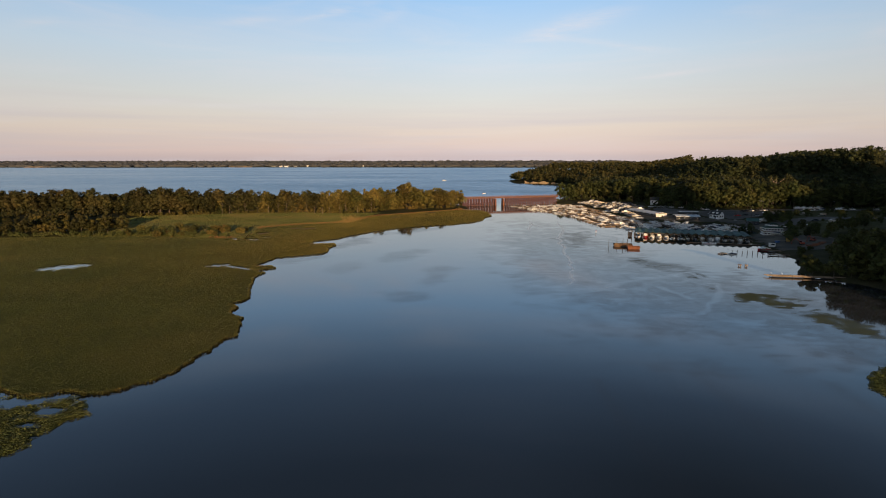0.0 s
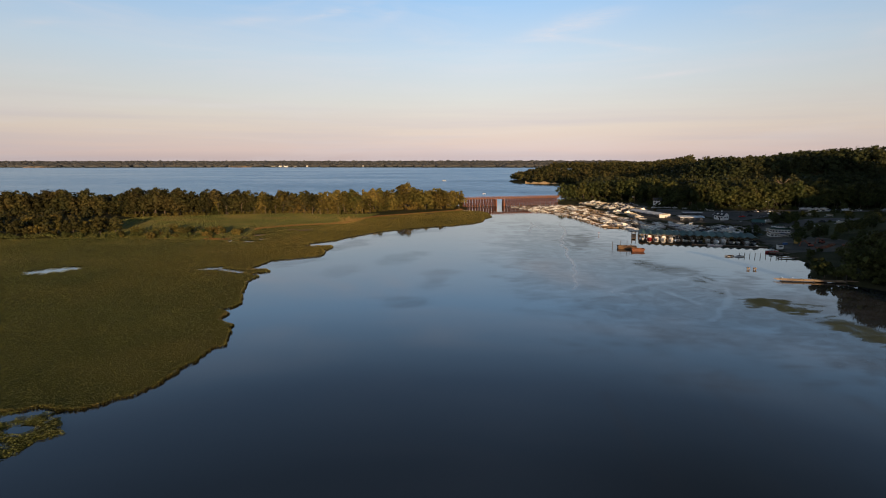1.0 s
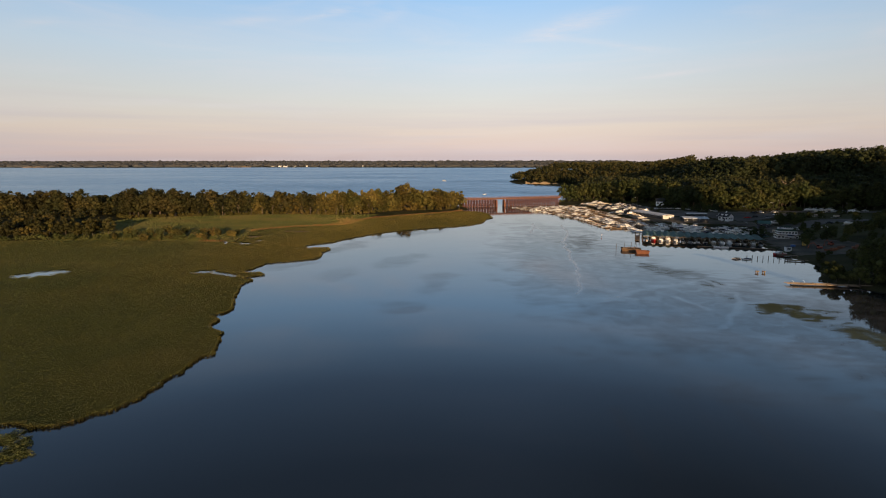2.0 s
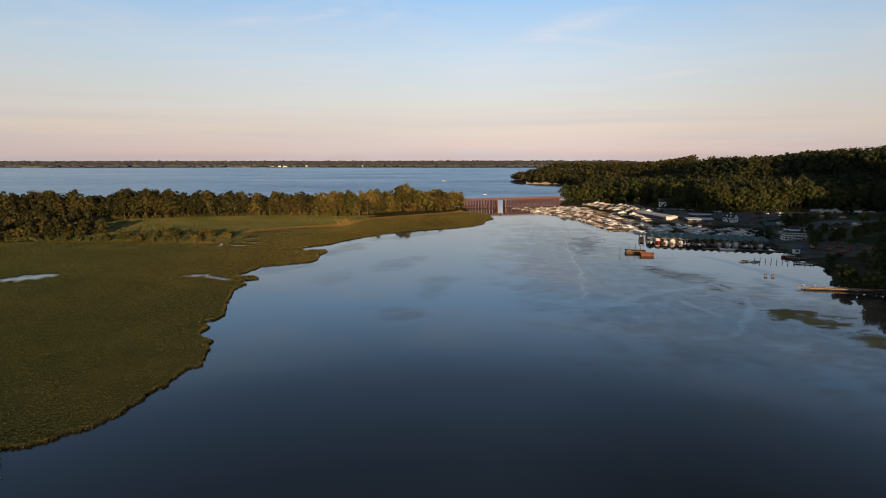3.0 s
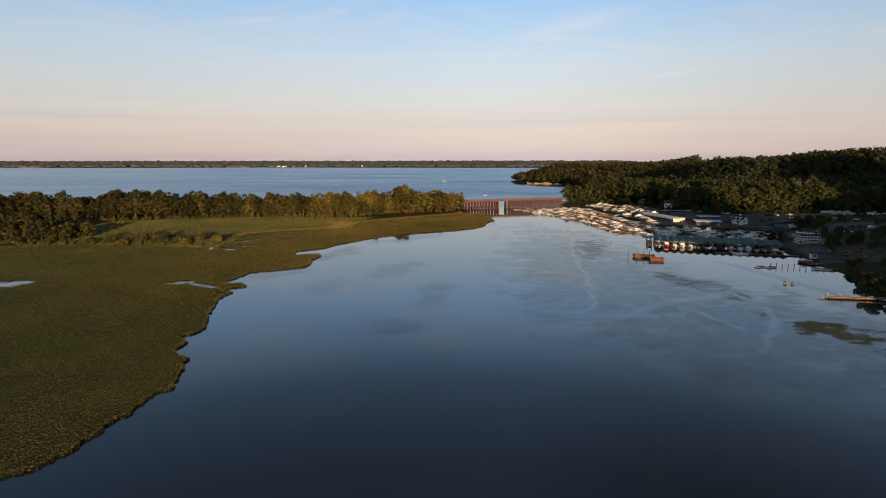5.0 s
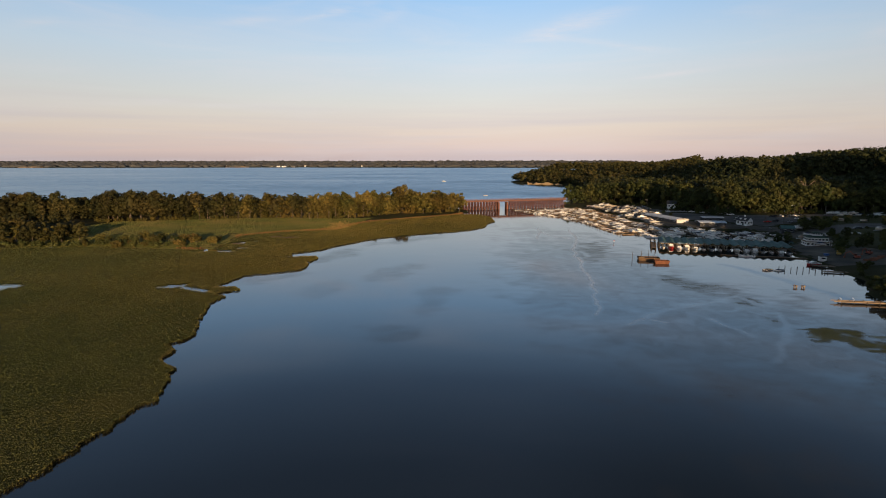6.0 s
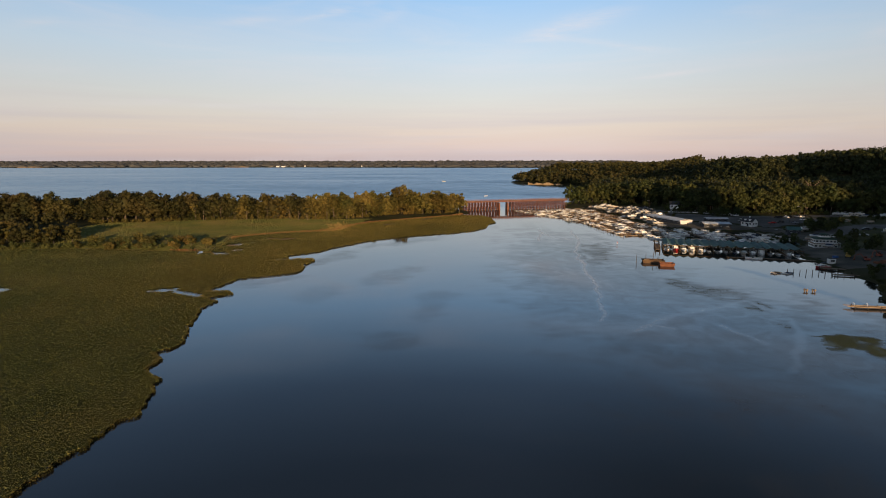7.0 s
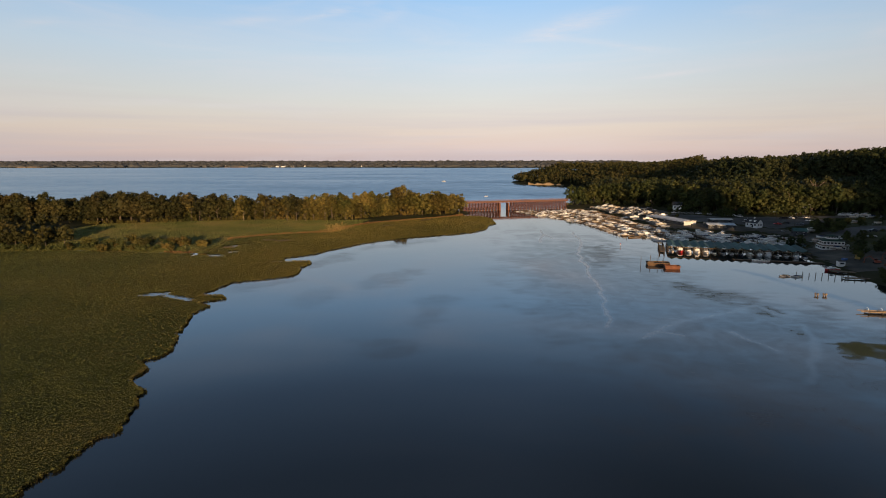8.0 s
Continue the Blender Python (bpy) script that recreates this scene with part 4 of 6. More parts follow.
M_CREAM = material("cream_gelcoat", [(0.72, 0.64, 0.52), (0.8, 0.73, 0.62)], 0.5, 0.3, bump=0.02)
M_RED = material("red_gelcoat", [(0.42, 0.02, 0.02), (0.5, 0.03, 0.025)], 0.5, 0.3, bump=0.02)
M_NAVY = material("navy_canvas", [(0.012, 0.02, 0.05), (0.02, 0.035, 0.08)], 0.8, 0.8)
M_TAN = material("tan_canvas", [(0.25, 0.18, 0.11), (0.34, 0.26, 0.17)], 0.8, 0.85)
M_GLASS = material("dark_glass", [(0.01, 0.012, 0.015), (0.02, 0.025, 0.03)], 0.4, 0.2, bump=0)
M_ALU = material("bare_aluminium", [(0.45, 0.46, 0.47), (0.58, 0.58, 0.58)], 0.7, 0.4, 0.8)
M_WOOD = material("weathered_planks", [(0.13, 0.085, 0.05), (0.26, 0.18, 0.11)], 0.5, 0.85, fine=5)
M_GOLDWOOD = material("pale_timber", [(0.23, 0.16, 0.10), (0.33, 0.245, 0.165)], 0.6, 0.8, fine=5)
M_BARGEWOOD = material("brown_barge_timber", [(0.08, 0.045, 0.024), (0.145, 0.088, 0.046)], 0.5, 0.85, fine=4)
M_PILE = material("wet_timber", [(0.035, 0.028, 0.02), (0.10, 0.075, 0.05)], 0.8, 0.85, fine=4)
M_TEAL = material("green_roof_metal", [(0.045, 0.105, 0.098), (0.085, 0.165, 0.155)], 0.25, 0.7, 0.0, fine=3, per_object=0.5, spec=0.3)
M_TIN = material("white_roof_metal", [(0.66, 0.63, 0.61), (0.8, 0.78, 0.76)], 0.2, 0.5, 0.1, fine=2)
M_BLUETIN = material("pale_blue_roof_metal", [(0.55, 0.62, 0.70), (0.68, 0.73, 0.78)], 0.2, 0.45, 0.1, fine=2)
M_SHINGLE = material("dark_shingles", [(0.035, 0.038, 0.042), (0.07, 0.072, 0.078)], 0.5, 0.9, fine=3)
M_GREENROOF = material("dark_green_shingles", [(0.02, 0.045, 0.032), (0.04, 0.075, 0.055)], 0.5, 0.9, fine=3)
M_ASPHALT = material("worn_asphalt", [(0.06, 0.058, 0.054), (0.11, 0.102, 0.092), (0.15, 0.138, 0.122)], 0.07, 0.9, fine=1.2)
M_GRAVEL = material("dark_gravel", [(0.035, 0.032, 0.024), (0.08, 0.07, 0.052), (0.15, 0.128, 0.098)], 0.1, 0.95, fine=2.0, bump=0.5)
M_GRASS = material("meadow_grass", [(0.11, 0.125, 0.036), (0.155, 0.155, 0.046), (0.2, 0.168, 0.058)], 0.04, 0.95, fine=1.2, bump=0.7, spec=0.1)
M_LAWN = material("shaded_lawn", [(0.05, 0.056, 0.02), (0.095, 0.088, 0.038)], 0.08, 0.95, fine=1.5, bump=0.6, spec=0.1)
M_REED = material("dry_reeds", [(0.17, 0.085, 0.032), (0.28, 0.15, 0.055)], 0.2, 0.9, fine=2, bump=0, per_island=0.6, leaf=0.2)
M_STRAW = material("golden_reed_straw", [(0.2, 0.14, 0.045), (0.3, 0.21, 0.07)], 0.2, 0.9, fine=2, bump=0, per_island=0.6, leaf=0.25)
M_SAND = material("sandy_bluff", [(0.28, 0.19, 0.10), (0.42, 0.31, 0.18)], 0.2, 0.95, fine=1)
M_ORANGE = material("orange_machine_paint", [(0.26, 0.05, 0.025), (0.34, 0.08, 0.035)], 0.8, 0.5)
M_YELLOW = material("yellow_machine_paint", [(0.30, 0.19, 0.03), (0.38, 0.25, 0.05)], 0.8, 0.5)
M_BLUE = material("blue_paint", [(0.03, 0.09, 0.28), (0.05, 0.13, 0.36)], 0.8, 0.5)
M_RUBBER = material("black_rubber", [(0.015, 0.015, 0.015), (0.03, 0.03, 0.03)], 1.0, 0.9)
M_DARKPAINT = material("dark_car_paint", [(0.02, 0.022, 0.026), (0.04, 0.042, 0.048)], 0.6, 0.3)
M_GREYPAINT = material("silver_car_paint", [(0.28, 0.29, 0.30), (0.36, 0.37, 0.38)], 0.6, 0.3, 0.5)
M_RUSTBARGE = material("rusty_barge_steel", [(0.13, 0.048, 0.025), (0.24, 0.095, 0.048)], 0.4, 0.85, fine=3)
M_DEADWOOD = material("bleached_dead_wood", [(0.2, 0.145, 0.1), (0.3, 0.23, 0.17)], 0.8, 0.9)
M_WEED = material("floating_weed", [(0.04, 0.052, 0.022), (0.085, 0.092, 0.042)], 0.08, 0.8, fine=1, bump=0, per_island=0.6)


def ground_z(x, y):
    return float(height(np.array([float(x)]), np.array([float(y)]))[0])


def root(name, label, category, group=""):
    return tagged(new(name), label, category, group)


# ---- railway trestle ----
B0, B1 = Vector((6.0, 555.0, 0)), Vector((110.0, 586.0, 0))
BU = (B1 - B0).normalized()
BV = Vector((-BU.y, BU.x, 0))
BYAW = math.atan2(BU.y, BU.x)
bridge = root("railway_trestle", "long rust red steel railway trestle over the creek mouth", "bridge")
BL = (B1 - B0).length
DECK = 7.4


def bridge_at(s, across, z):
    p = B0 + BU * s + BV * across
    return (p.x, p.y, z)


GAP = (39.0, 47.5)
bent = Geo()
for side in (-1, 1):
    bent.rod((0, side * 3.2, 0.4), (0, side * 2.0, DECK - 0.5), 0.36, 0.32, 4)
    bent.rod((0, side * 1.1, 0.4), (0, side * 0.8, DECK - 0.5), 0.32, 0.3, 4)
    bent.rod((0, side * 3.1, 1.4), (0, -side * 2.2, DECK - 0.9), 0.22, n=4)
bent.box((0, 0, DECK - 0.75), (0.7, 5.0, 0.5)).box((0, 0, 3.8), (0.35, 5.4, 0.35)).box((0, 0, 0.9), (0.9, 7.4, 0.4))
BENT = bent.mesh("bent", M_RUST)
FOOT = Geo().box((0, -3.2, -2.8), (1.3, 1.5, 3.4)).box((0, 3.2, -2.8), (1.3, 1.5, 3.4)).mesh("footing", M_RUSTBARGE)
brace = Geo()
for side in (-1, 1):
    brace.rod((0, side * 2.9, 1.6), (2.9, side * 2.2, DECK - 1.0), 0.12, n=4).rod((2.9, side * 2.9, 1.6), (0, side * 2.2, DECK - 1.0), 0.12, n=4)
BRACE = brace.mesh("brace", M_RUST)
s = 1.5
while s < BL:
    if not GAP[0] - 1 < s < GAP[1] + 1:
        for me, nm in ((BENT, "bent"), (FOOT, "footing"), (BRACE, "brace")):
            ob = part(nm, me, None, bridge)
            ob.matrix_basis = Matrix.Translation(bridge_at(s, 0, 0)) @ Matrix.Rotation(BYAW, 4, "Z")
    s += 2.9
for a in GAP:
    g = Geo().box(bridge_at(a, 0, -2.8), (1.5, 5.6, DECK + 2.0), BYAW, 0.85)
    part("pier", g, M_RUSTBARGE, bridge)
for x0 in range(0, int(BL), 8):
    L = min(8.0, BL - x0) - 0.06
    mid = x0 + L / 2
    for side in (-1, 1):
        g = Geo().box(bridge_at(mid, side * 2.2, DECK - 0.25), (L, 0.45, 1.15), BYAW)
        for k in range(5):
            g.box(bridge_at(x0 + 0.4 + k * (L - 0.8) / 4, side * 2.48, DECK - 0.2), (0.2, 0.12, 1.05), BYAW)
        part("girder", g, M_RUST, bridge)
        g = Geo().box(bridge_at(mid, side * 2.9, DECK + 2.05), (L, 0.09, 0.12), BYAW).box(bridge_at(mid, side * 2.9, DECK + 1.55), (L, 0.07, 0.08), BYAW)
        for k in range(4):
            g.box(bridge_at(x0 + 1 + k * 2, side * 2.9, DECK + 0.8), (0.22, 0.16, 1.5), BYAW)
        part("railing", g, M_RUST, bridge)
    part("deck", Geo().box(bridge_at(mid, 0, DECK + 0.9), (L, 6.0, 0.16), BYAW), M_WOOD, bridge)
for side in (-1.9, -0.45, 0.45, 1.9):
    part("rail", Geo().box(bridge_at(BL / 2, side, DECK + 1.06), (BL, 0.09, 0.17), BYAW), M_RUST, bridge)


# ---- boats ----
def hull_geo(L, B, free, draft=0.5, flare=0.9, transom=0.85):
    """A planing hull, bow along +y, waterline at z = 0."""
    g = Geo()
    st = [(-0.5, transom), (-0.2, 1.0), (0.1, 0.98), (0.3, 0.75), (0.43, 0.38), (0.5, 0.03)]
    rings = []
    for u, w in st:
        rise = max(0, u) * 1.1
        sheer = free * (1 + 0.5 * rise)
        rings.append([(-B / 2 * w, u * L, sheer), (-B / 2 * w * flare, u * L * 0.97, 0.05 + 0.15 * rise), (0, u * L * 0.93, -draft * (1 - rise)),
                      (B / 2 * w * flare, u * L * 0.97, 0.05 + 0.15 * rise), (B / 2 * w, u * L, sheer)])
    pts = [p for r in rings for p in r]
    faces = [(i * 5 + j, i * 5 + j + 1, i * 5 + 6 + j, i * 5 + 5 + j) for i in range(5) for j in range(4)]
    g.add(pts, faces + [(4, 3, 2, 1, 0)])
    return g


def deck_geo(L, B, free, transom=0.85):
    """The deck with a raised foredeck, set just inside the sheer, and a cockpit sole aft."""
    g = Geo()
    st = [(0.02, 0.97), (0.1, 0.97), (0.3, 0.74), (0.43, 0.37), (0.495, 0.03)]
    top = [(-B / 2 * w, u * L, free * (1 + 0.55 * u) + 0.02) for u, w in st] + [(B / 2 * w, u * L, free * (1 + 0.55 * u) + 0.02) for u, w in reversed(st)]
    mid = [(0, u * L, free * (1 + 0.55 * u) + 0.22) for u, w in st]
    n = len(st)
    g.add(top + mid, [(i, i + 1, 2 * n + i + 1, 2 * n + i) for i in range(n - 1)] + [(2 * n + i, 2 * n + i + 1, 2 * n - 2 - i, 2 * n - 1 - i) for i in range(n - 1)]
          + [(0, 2 * n, 2 * n - 1)])
    for side in (-1, 1):
        g.box((side * B * 0.44, -0.23 * L, free * 0.9), (B * 0.1, L * 0.52, 0.12))
    g.box((0, -0.49 * L, free * 0.5), (B * 0.84, 0.14, free * 0.6))
    return g


def boat(kind, L, B, free, hull_mat, label, cloth=None, stripe=None):
    cloth, stripe = cloth or M_NAVY, stripe or M_NAVY
    b = tagged(new("motorboat"), label, "boat")
    part("hull", hull_geo(L, B, free), hull_mat, b, smooth=False)
    part("deck", deck_geo(L, B, free), M_DECK, b)
    part("cockpit_floor", Geo().box((0, -0.24 * L, free * 0.45), (B * 0.86, L * 0.5, 0.06)), M_TAN, b)
    part("stripe", hull_geo(L * 1.004, B * 1.012, free, 0.5).cut(free * 0.55, free * 0.8), stripe, b)
    if kind in ("cruiser", "flybridge"):
        part("cabin", Geo().box((0, 0.06 * L, free * 1.02), (B * 0.74, L * 0.36, 1.15), 0, 0.86), M_GEL, b)
        part("window", Geo().box((0, 0.05 * L, free * 1.02 + 0.6), (B * 0.72, L * 0.345, 0.32), 0, 0.95), M_GLASS, b)
        if kind == "flybridge":
            part("flybridge", Geo().box((0, -0.02 * L, free + 1.17), (B * 0.75, L * 0.36, 0.12)).box((0, 0.08 * L, free + 1.29), (B * 0.6, 0.25, 0.7), 0, 0.9)
                 .box((-B * 0.33, -0.03 * L, free + 1.29), (0.1, L * 0.2, 0.5)).box((B * 0.33, -0.03 * L, free + 1.29), (0.1, L * 0.2, 0.5)), M_GEL, b)
            g = Geo()
            for sx in (-1, 1):
                g.rod((sx * B * 0.3, -0.15 * L, free + 0.9), (sx * B * 0.28, -0.12 * L, free + 2.9), 0.04)
            part("canopy", g.box((0, -0.06 * L, free + 2.85), (B * 0.72, L * 0.24, 0.09)), cloth, b)
        else:
            g = Geo()
            for sx in (-1, 1):
                g.rod((sx * B * 0.36, -0.2 * L, free), (sx * B * 0.3, -0.12 * L, free + 1.7), 0.035)
            part("canopy", g.box((0, -0.16 * L, free + 1.65), (B * 0.74, L * 0.26, 0.08), 0, 0.9), cloth, b)
    elif kind == "runabout":
        part("windscreen", Geo().box((0, 0.06 * L, free * 1.02 + 0.1), (B * 0.78, 0.5, 0.5), 0, 0.75), M_GLASS, b)
        for sx in (-1, 1):
            part("seat", Geo().box((sx * B * 0.2, -0.1 * L, free * 0.5), (0.55, 0.55, 0.85)), M_CREAM, b)
    elif kind == "covered":
        c = Geo()
        c.add([(-B * .46, -.48 * L, free), (B * .46, -.48 * L, free), (B * .47, .1 * L, free + .05), (-B * .47, .1 * L, free + .05), (0, -.46 * L, free + .5), (0, .08 * L, free + .95),
               (0, .36 * L, free + .3)], [(0, 1, 4), (1, 2, 5, 4), (3, 0, 4, 5), (2, 6, 5), (3, 5, 6)])
        part("cover", c, cloth, b)
    elif kind == "sail":
        part("cabin", Geo().box((0, 0.08 * L, free), (B * 0.55, L * 0.36, 0.45), 0, 0.85), M_GEL, b)
        part("mast", Geo().rod((0, 0.1 * L, free + 0.4), (0, 0.1 * L, free + 11), 0.08, 0.05), M_ALU, b)
        part("boom", Geo().rod((0, 0.1 * L, free + 1.4), (0, -0.32 * L, free + 1.4), 0.07).rod((0, 0.08 * L, free + 1.55), (0, -0.3 * L, free + 1.5), 0.13), M_NAVY, b)
    if kind in ("runabout", "covered"):
        part("outboard_motor", Geo().box((0, -0.53 * L, free * 0.45), (0.4, 0.5, 0.65), 0, 0.85).box((0, -0.53 * L, -0.45), (0.14, 0.22, 1.0)), M_DARKPAINT, b)
    if kind in ("cruiser", "flybridge", "sail"):
        g = Geo()
        for sx in (-1, 1):
            pts = [(sx * B / 2 * w * 0.93, u * L, free * (1 + 0.55 * u)) for u, w in ((0.1, .97), (0.3, .74), (0.43, .37), (0.49, .05))]
            for p, q in zip(pts, pts[1:]):
                g.rod((p[0], p[1], p[2] + .6), (q[0], q[1], q[2] + .6), 0.025, n=4)
                g.rod(p, (p[0], p[1], p[2] + .6), 0.02, n=4)
        part("bow_rail", g, M_ALU, b)
    b.location = (0, 0, -100)
    return b


FLEET = [boat("cruiser", 9.5, 3.2, 1.1, M_GEL, "white cabin cruiser with a white canopy at its slip", M_WHITE),
         boat("flybridge", 11.5, 3.7, 1.3, M_GEL, "white flybridge motor yacht with a white hardtop", M_WHITE),
         boat("runabout", 6.8, 2.4, 0.75, M_GEL, "small white open motorboat with a windscreen", stripe=M_RED),
         boat("covered", 7.0, 2.5, 0.75, M_GEL, "white motorboat under a dark blue canvas cover"),
         boat("cruiser", 8.5, 3.0, 1.05, M_CREAM, "cream cabin cruiser with a tan canopy at a dock", M_TAN, M_TAN),
         boat("sail", 9.0, 2.9, 0.95, M_GEL, "white sailing boat with a bare mast and furled sail"),
         boat("covered", 6.5, 2.4, 0.75, M_NAVY, "navy hulled motorboat under a black canvas cover", M_RUBBER, M_GEL),
         boat("covered", 7.5, 2.6, 0.8, M_CREAM, "cream motorboat under a tan canvas cover", M_TAN, M_RED),
         boat("runabout", 7.2, 2.5, 0.8, M_GREYPAINT, "grey open aluminium fishing boat", M_TAN, M_DARKPAINT),
         boat("cruiser", 10.0, 3.3, 1.15, M_GEL, "white cabin cruiser with a white hardtop", M_GEL, M_BLUE)]
RED_BOAT = boat("flybridge", 10.5, 3.6, 1.5, M_RED, "red hulled cabin boat in a covered slip")
ODDS = [0.19, 0.12, 0.14, 0.11, 0.09, 0.01, 0.10, 0.07, 0.06, 0.11]


def moor(x, y, yaw, group, kind=None, z=0.0, scale=1.0):
    proto = FLEET[int(rng.choice(10, p=ODDS))] if kind is None else kind
    ob = copy_thing(proto, pose(x, y, z, 0, 0, yaw))
    ob.scale = (scale, scale, scale * 0.76)
    return tagged(ob, group=group)


def dock(name, a, b, width, label, group="", piles=6.0, top=0.55, pile_top=1.7, mat=None, sides=(-1, 1)):
    """A timber walkway from a to b on piles."""
    a, b = Vector((*a, 0)), Vector((*b, 0))
    u, L = (b - a).normalized(), (b - a).length
    v, yaw = Vector((-u.y, u.x, 0)), math.atan2(u.y, u.x)
    d = tagged(new(name), label, "dock", group)
    mid = (a + b) / 2
    part("walkway", Geo().box((mid.x, mid.y, top), (L, width, 0.14), yaw), mat or M_WOOD, d)
    for sd in (-1, 1):
        q = mid + v * sd * (width / 2 - 0.1)
        part("stringer", Geo().box((q.x, q.y, top - 0.22), (L, 0.15, 0.22), yaw), M_PILE, d)
    k = max(1, int(L / piles))
    me = Geo().rod((0, 0, -3), (0, 0, pile_top), 0.17, 0.15, 6).mesh("mooring_post", M_PILE)
    for i in range(k + 1):
        for sd in sides:
            q = a + u * (L * i / k) + v * sd * (width / 2 + 0.2)
            part("mooring_post", me, None, d).location = (q.x, q.y, 0)
    return d


ASHORE = []
SLIP_PILE = Geo().rod((0, 0, -3), (0, 0, 1.5), 0.14, 0.12, 6).mesh("mooring_post", M_PILE)
SLIP_FINGER = Geo().box((0, 0, 0.5), (9.0, 1.1, 0.16)).box((0, -0.5, 0.2), (9.0, 0.12, 0.3)).box((0, 0.5, 0.2), (9.0, 0.12, 0.3)).rod((-3, 0, -3), (-3, 0, 0.5), 0.15).rod((3, 0, -3), (3, 0, 0.5), 0.15).mesh("finger_pier", M_WOOD)
OUTER = [(58, 556), (76, 519), (95, 478), (104, 444), (106, 412), (112, 390)]
for k in range(4):
    line = [(x + (24 - 2 * i * (i > 2)) * k + 6, y + 5 * k) for i, (x, y) in enumerate(OUTER)]
    for p, q in zip(line, line[1:]):
        if ground_z((p[0] + q[0]) / 2, (p[1] + q[1]) / 2) < 0:
            dock("dock", p, q, 1.6, "grey timber dock with mooring piles between boats", "marina docks", 8.0, 0.55, 1.5)
    pts = along(line, 3.75)
    for i, (x, y) in enumerate(pts[:-1]):
        dx, dy = pts[i + 1][0] - x, pts[i + 1][1] - y
        L = math.hypot(dx, dy)
        nx_, ny_ = -dy / L, dx / L
        for sd in (-1, 1):
            bx, by = x + nx_ * sd * 6.3, y + ny_ * sd * 6.3
            if ground_z(bx, by) < -0.4:
                tagged(part("mooring_post", SLIP_PILE), "brown timber post between two boat slips", "post", "posts between the slips").location = (x + nx_ * sd * 10.6 + dx / 2, y + ny_ * sd * 10.6 + dy / 2, 0)
                if i % 2 == 0:
                    finger = tagged(part("finger_pier", SLIP_FINGER), "narrow brown timber finger pier between boats", "dock", "finger piers")
                    finger.matrix_basis = pose(x + nx_ * sd * 5.0 + dx / 2, y + ny_ * sd * 5.0 + dy / 2, 0, 0, 0, math.degrees(math.atan2(ny_, nx_)))
            if rng.random() > 0.74:
                continue
            yaw = math.degrees(math.atan2(ny_ * sd, nx_ * sd)) - 90 + float(rng.uniform(-13, 13)) + 180 * (rng.random() < 0.4)
            if ground_z(bx, by) < -0.6:
                moor(bx, by, yaw, "boats moored in the marina", scale=float(rng.uniform(0.5, 0.86)))
            elif ground_z(bx, by) > 0.5 and bx < 165 and inside_by(bx, by, HILL) < -3 and not (145 < bx and by < 482):
                ASHORE.append((bx, by, yaw))

# ---- covered slips ----
CS = Matrix.Translation((113.6, 340.0, 0)) @ Matrix.Rotation(math.radians(-17.5), 4, "Z")
BAY, BAYS, DEEP = 4.0, 16, 21.0
shed = root("covered_slips", "long green ribbed metal roof over boat slips", "boathouse")
shed.matrix_basis = CS
EAVE, RIDGE = 2.95, 3.85
ROOF = Geo().add([(-BAY / 2, 0, EAVE), (0, 0, RIDGE), (BAY / 2, 0, EAVE), (-BAY / 2, DEEP, EAVE), (0, DEEP, RIDGE), (BAY / 2, DEEP, EAVE),
                  (-BAY / 2, 0, EAVE - .1), (0, 0, RIDGE - .1), (BAY / 2, 0, EAVE - .1), (-BAY / 2, DEEP, EAVE - .1), (0, DEEP, RIDGE - .1), (BAY / 2, DEEP, EAVE - .1)],
                 [(0, 1, 4, 3), (1, 2, 5, 4), (6, 9, 10, 7), (7, 10, 11, 8), (0, 6, 7, 1), (1, 7, 8, 2), (3, 4, 10, 9), (4, 5, 11, 10)])
for k in range(14):
    for sd in (-1, 1):
        yk = 0.7 + k * (DEEP - 1.4) / 13
        ROOF.add([(sd * 0.05, yk - .05, RIDGE + .005), (sd * 0.05, yk + .05, RIDGE + .005), (sd * BAY / 2, yk + .05, EAVE + .03), (sd * BAY / 2, yk - .05, EAVE + .03)], [(0, 1, 2, 3) if sd < 0 else (3, 2, 1, 0)])
ROOF = ROOF.mesh("roof_bay", M_TEAL)
POST = Geo().rod((0, 0, -3), (0, 0, 2.9), 0.13, 0.11, 6).mesh("post", M_PILE)
FINGER = Geo().box((0, 8, 0.5), (0.9, 20, 0.14)).box((0, 8, 0.25), (0.2, 20, 0.26)).mesh("finger_dock", M_WOOD)
for i in range(BAYS):
    part("roof_bay", ROOF, None, shed).location = (i * BAY + BAY / 2, 0, 0)
for i in range(BAYS + 1):
    for yy in (0.3, 7, 14, 20.5):
        part("post", POST, None, shed).location = (i * BAY, yy, 0)
    part("beam", Geo().box((i * BAY, DEEP / 2, 2.6), (0.16, DEEP, 0.24)), M_PILE, shed)
    if i % 2 == 0:
        part("finger_dock", FINGER, None, shed).location = (i * BAY, 0, 0)
part("beam", Geo().box((BAYS * BAY / 2, 0.2, 2.62), (BAYS * BAY, 0.16, 0.2)), M_WOOD, shed)
# Rail and boxes added at the back so the slips' inside reads dark.
part("back_rail", Geo().box((BAYS * BAY / 2, DEEP - 0.1, 1.5), (BAYS * BAY, 0.1, 0.16)).box((BAYS * BAY / 2, DEEP - 0.1, 0.5), (BAYS * BAY, 0.12, 0.5)), M_PILE, shed)
for i in range(BAYS):
    part("locker", Geo().box((i * BAY + 1.1, DEEP - 1.0, 0.8), (1.6, 0.7, 1.1 + 0.3 * (i % 3)), 0, 0.96), (M_PILE, M_WOOD, M_SHINGLE)[i % 3], shed)
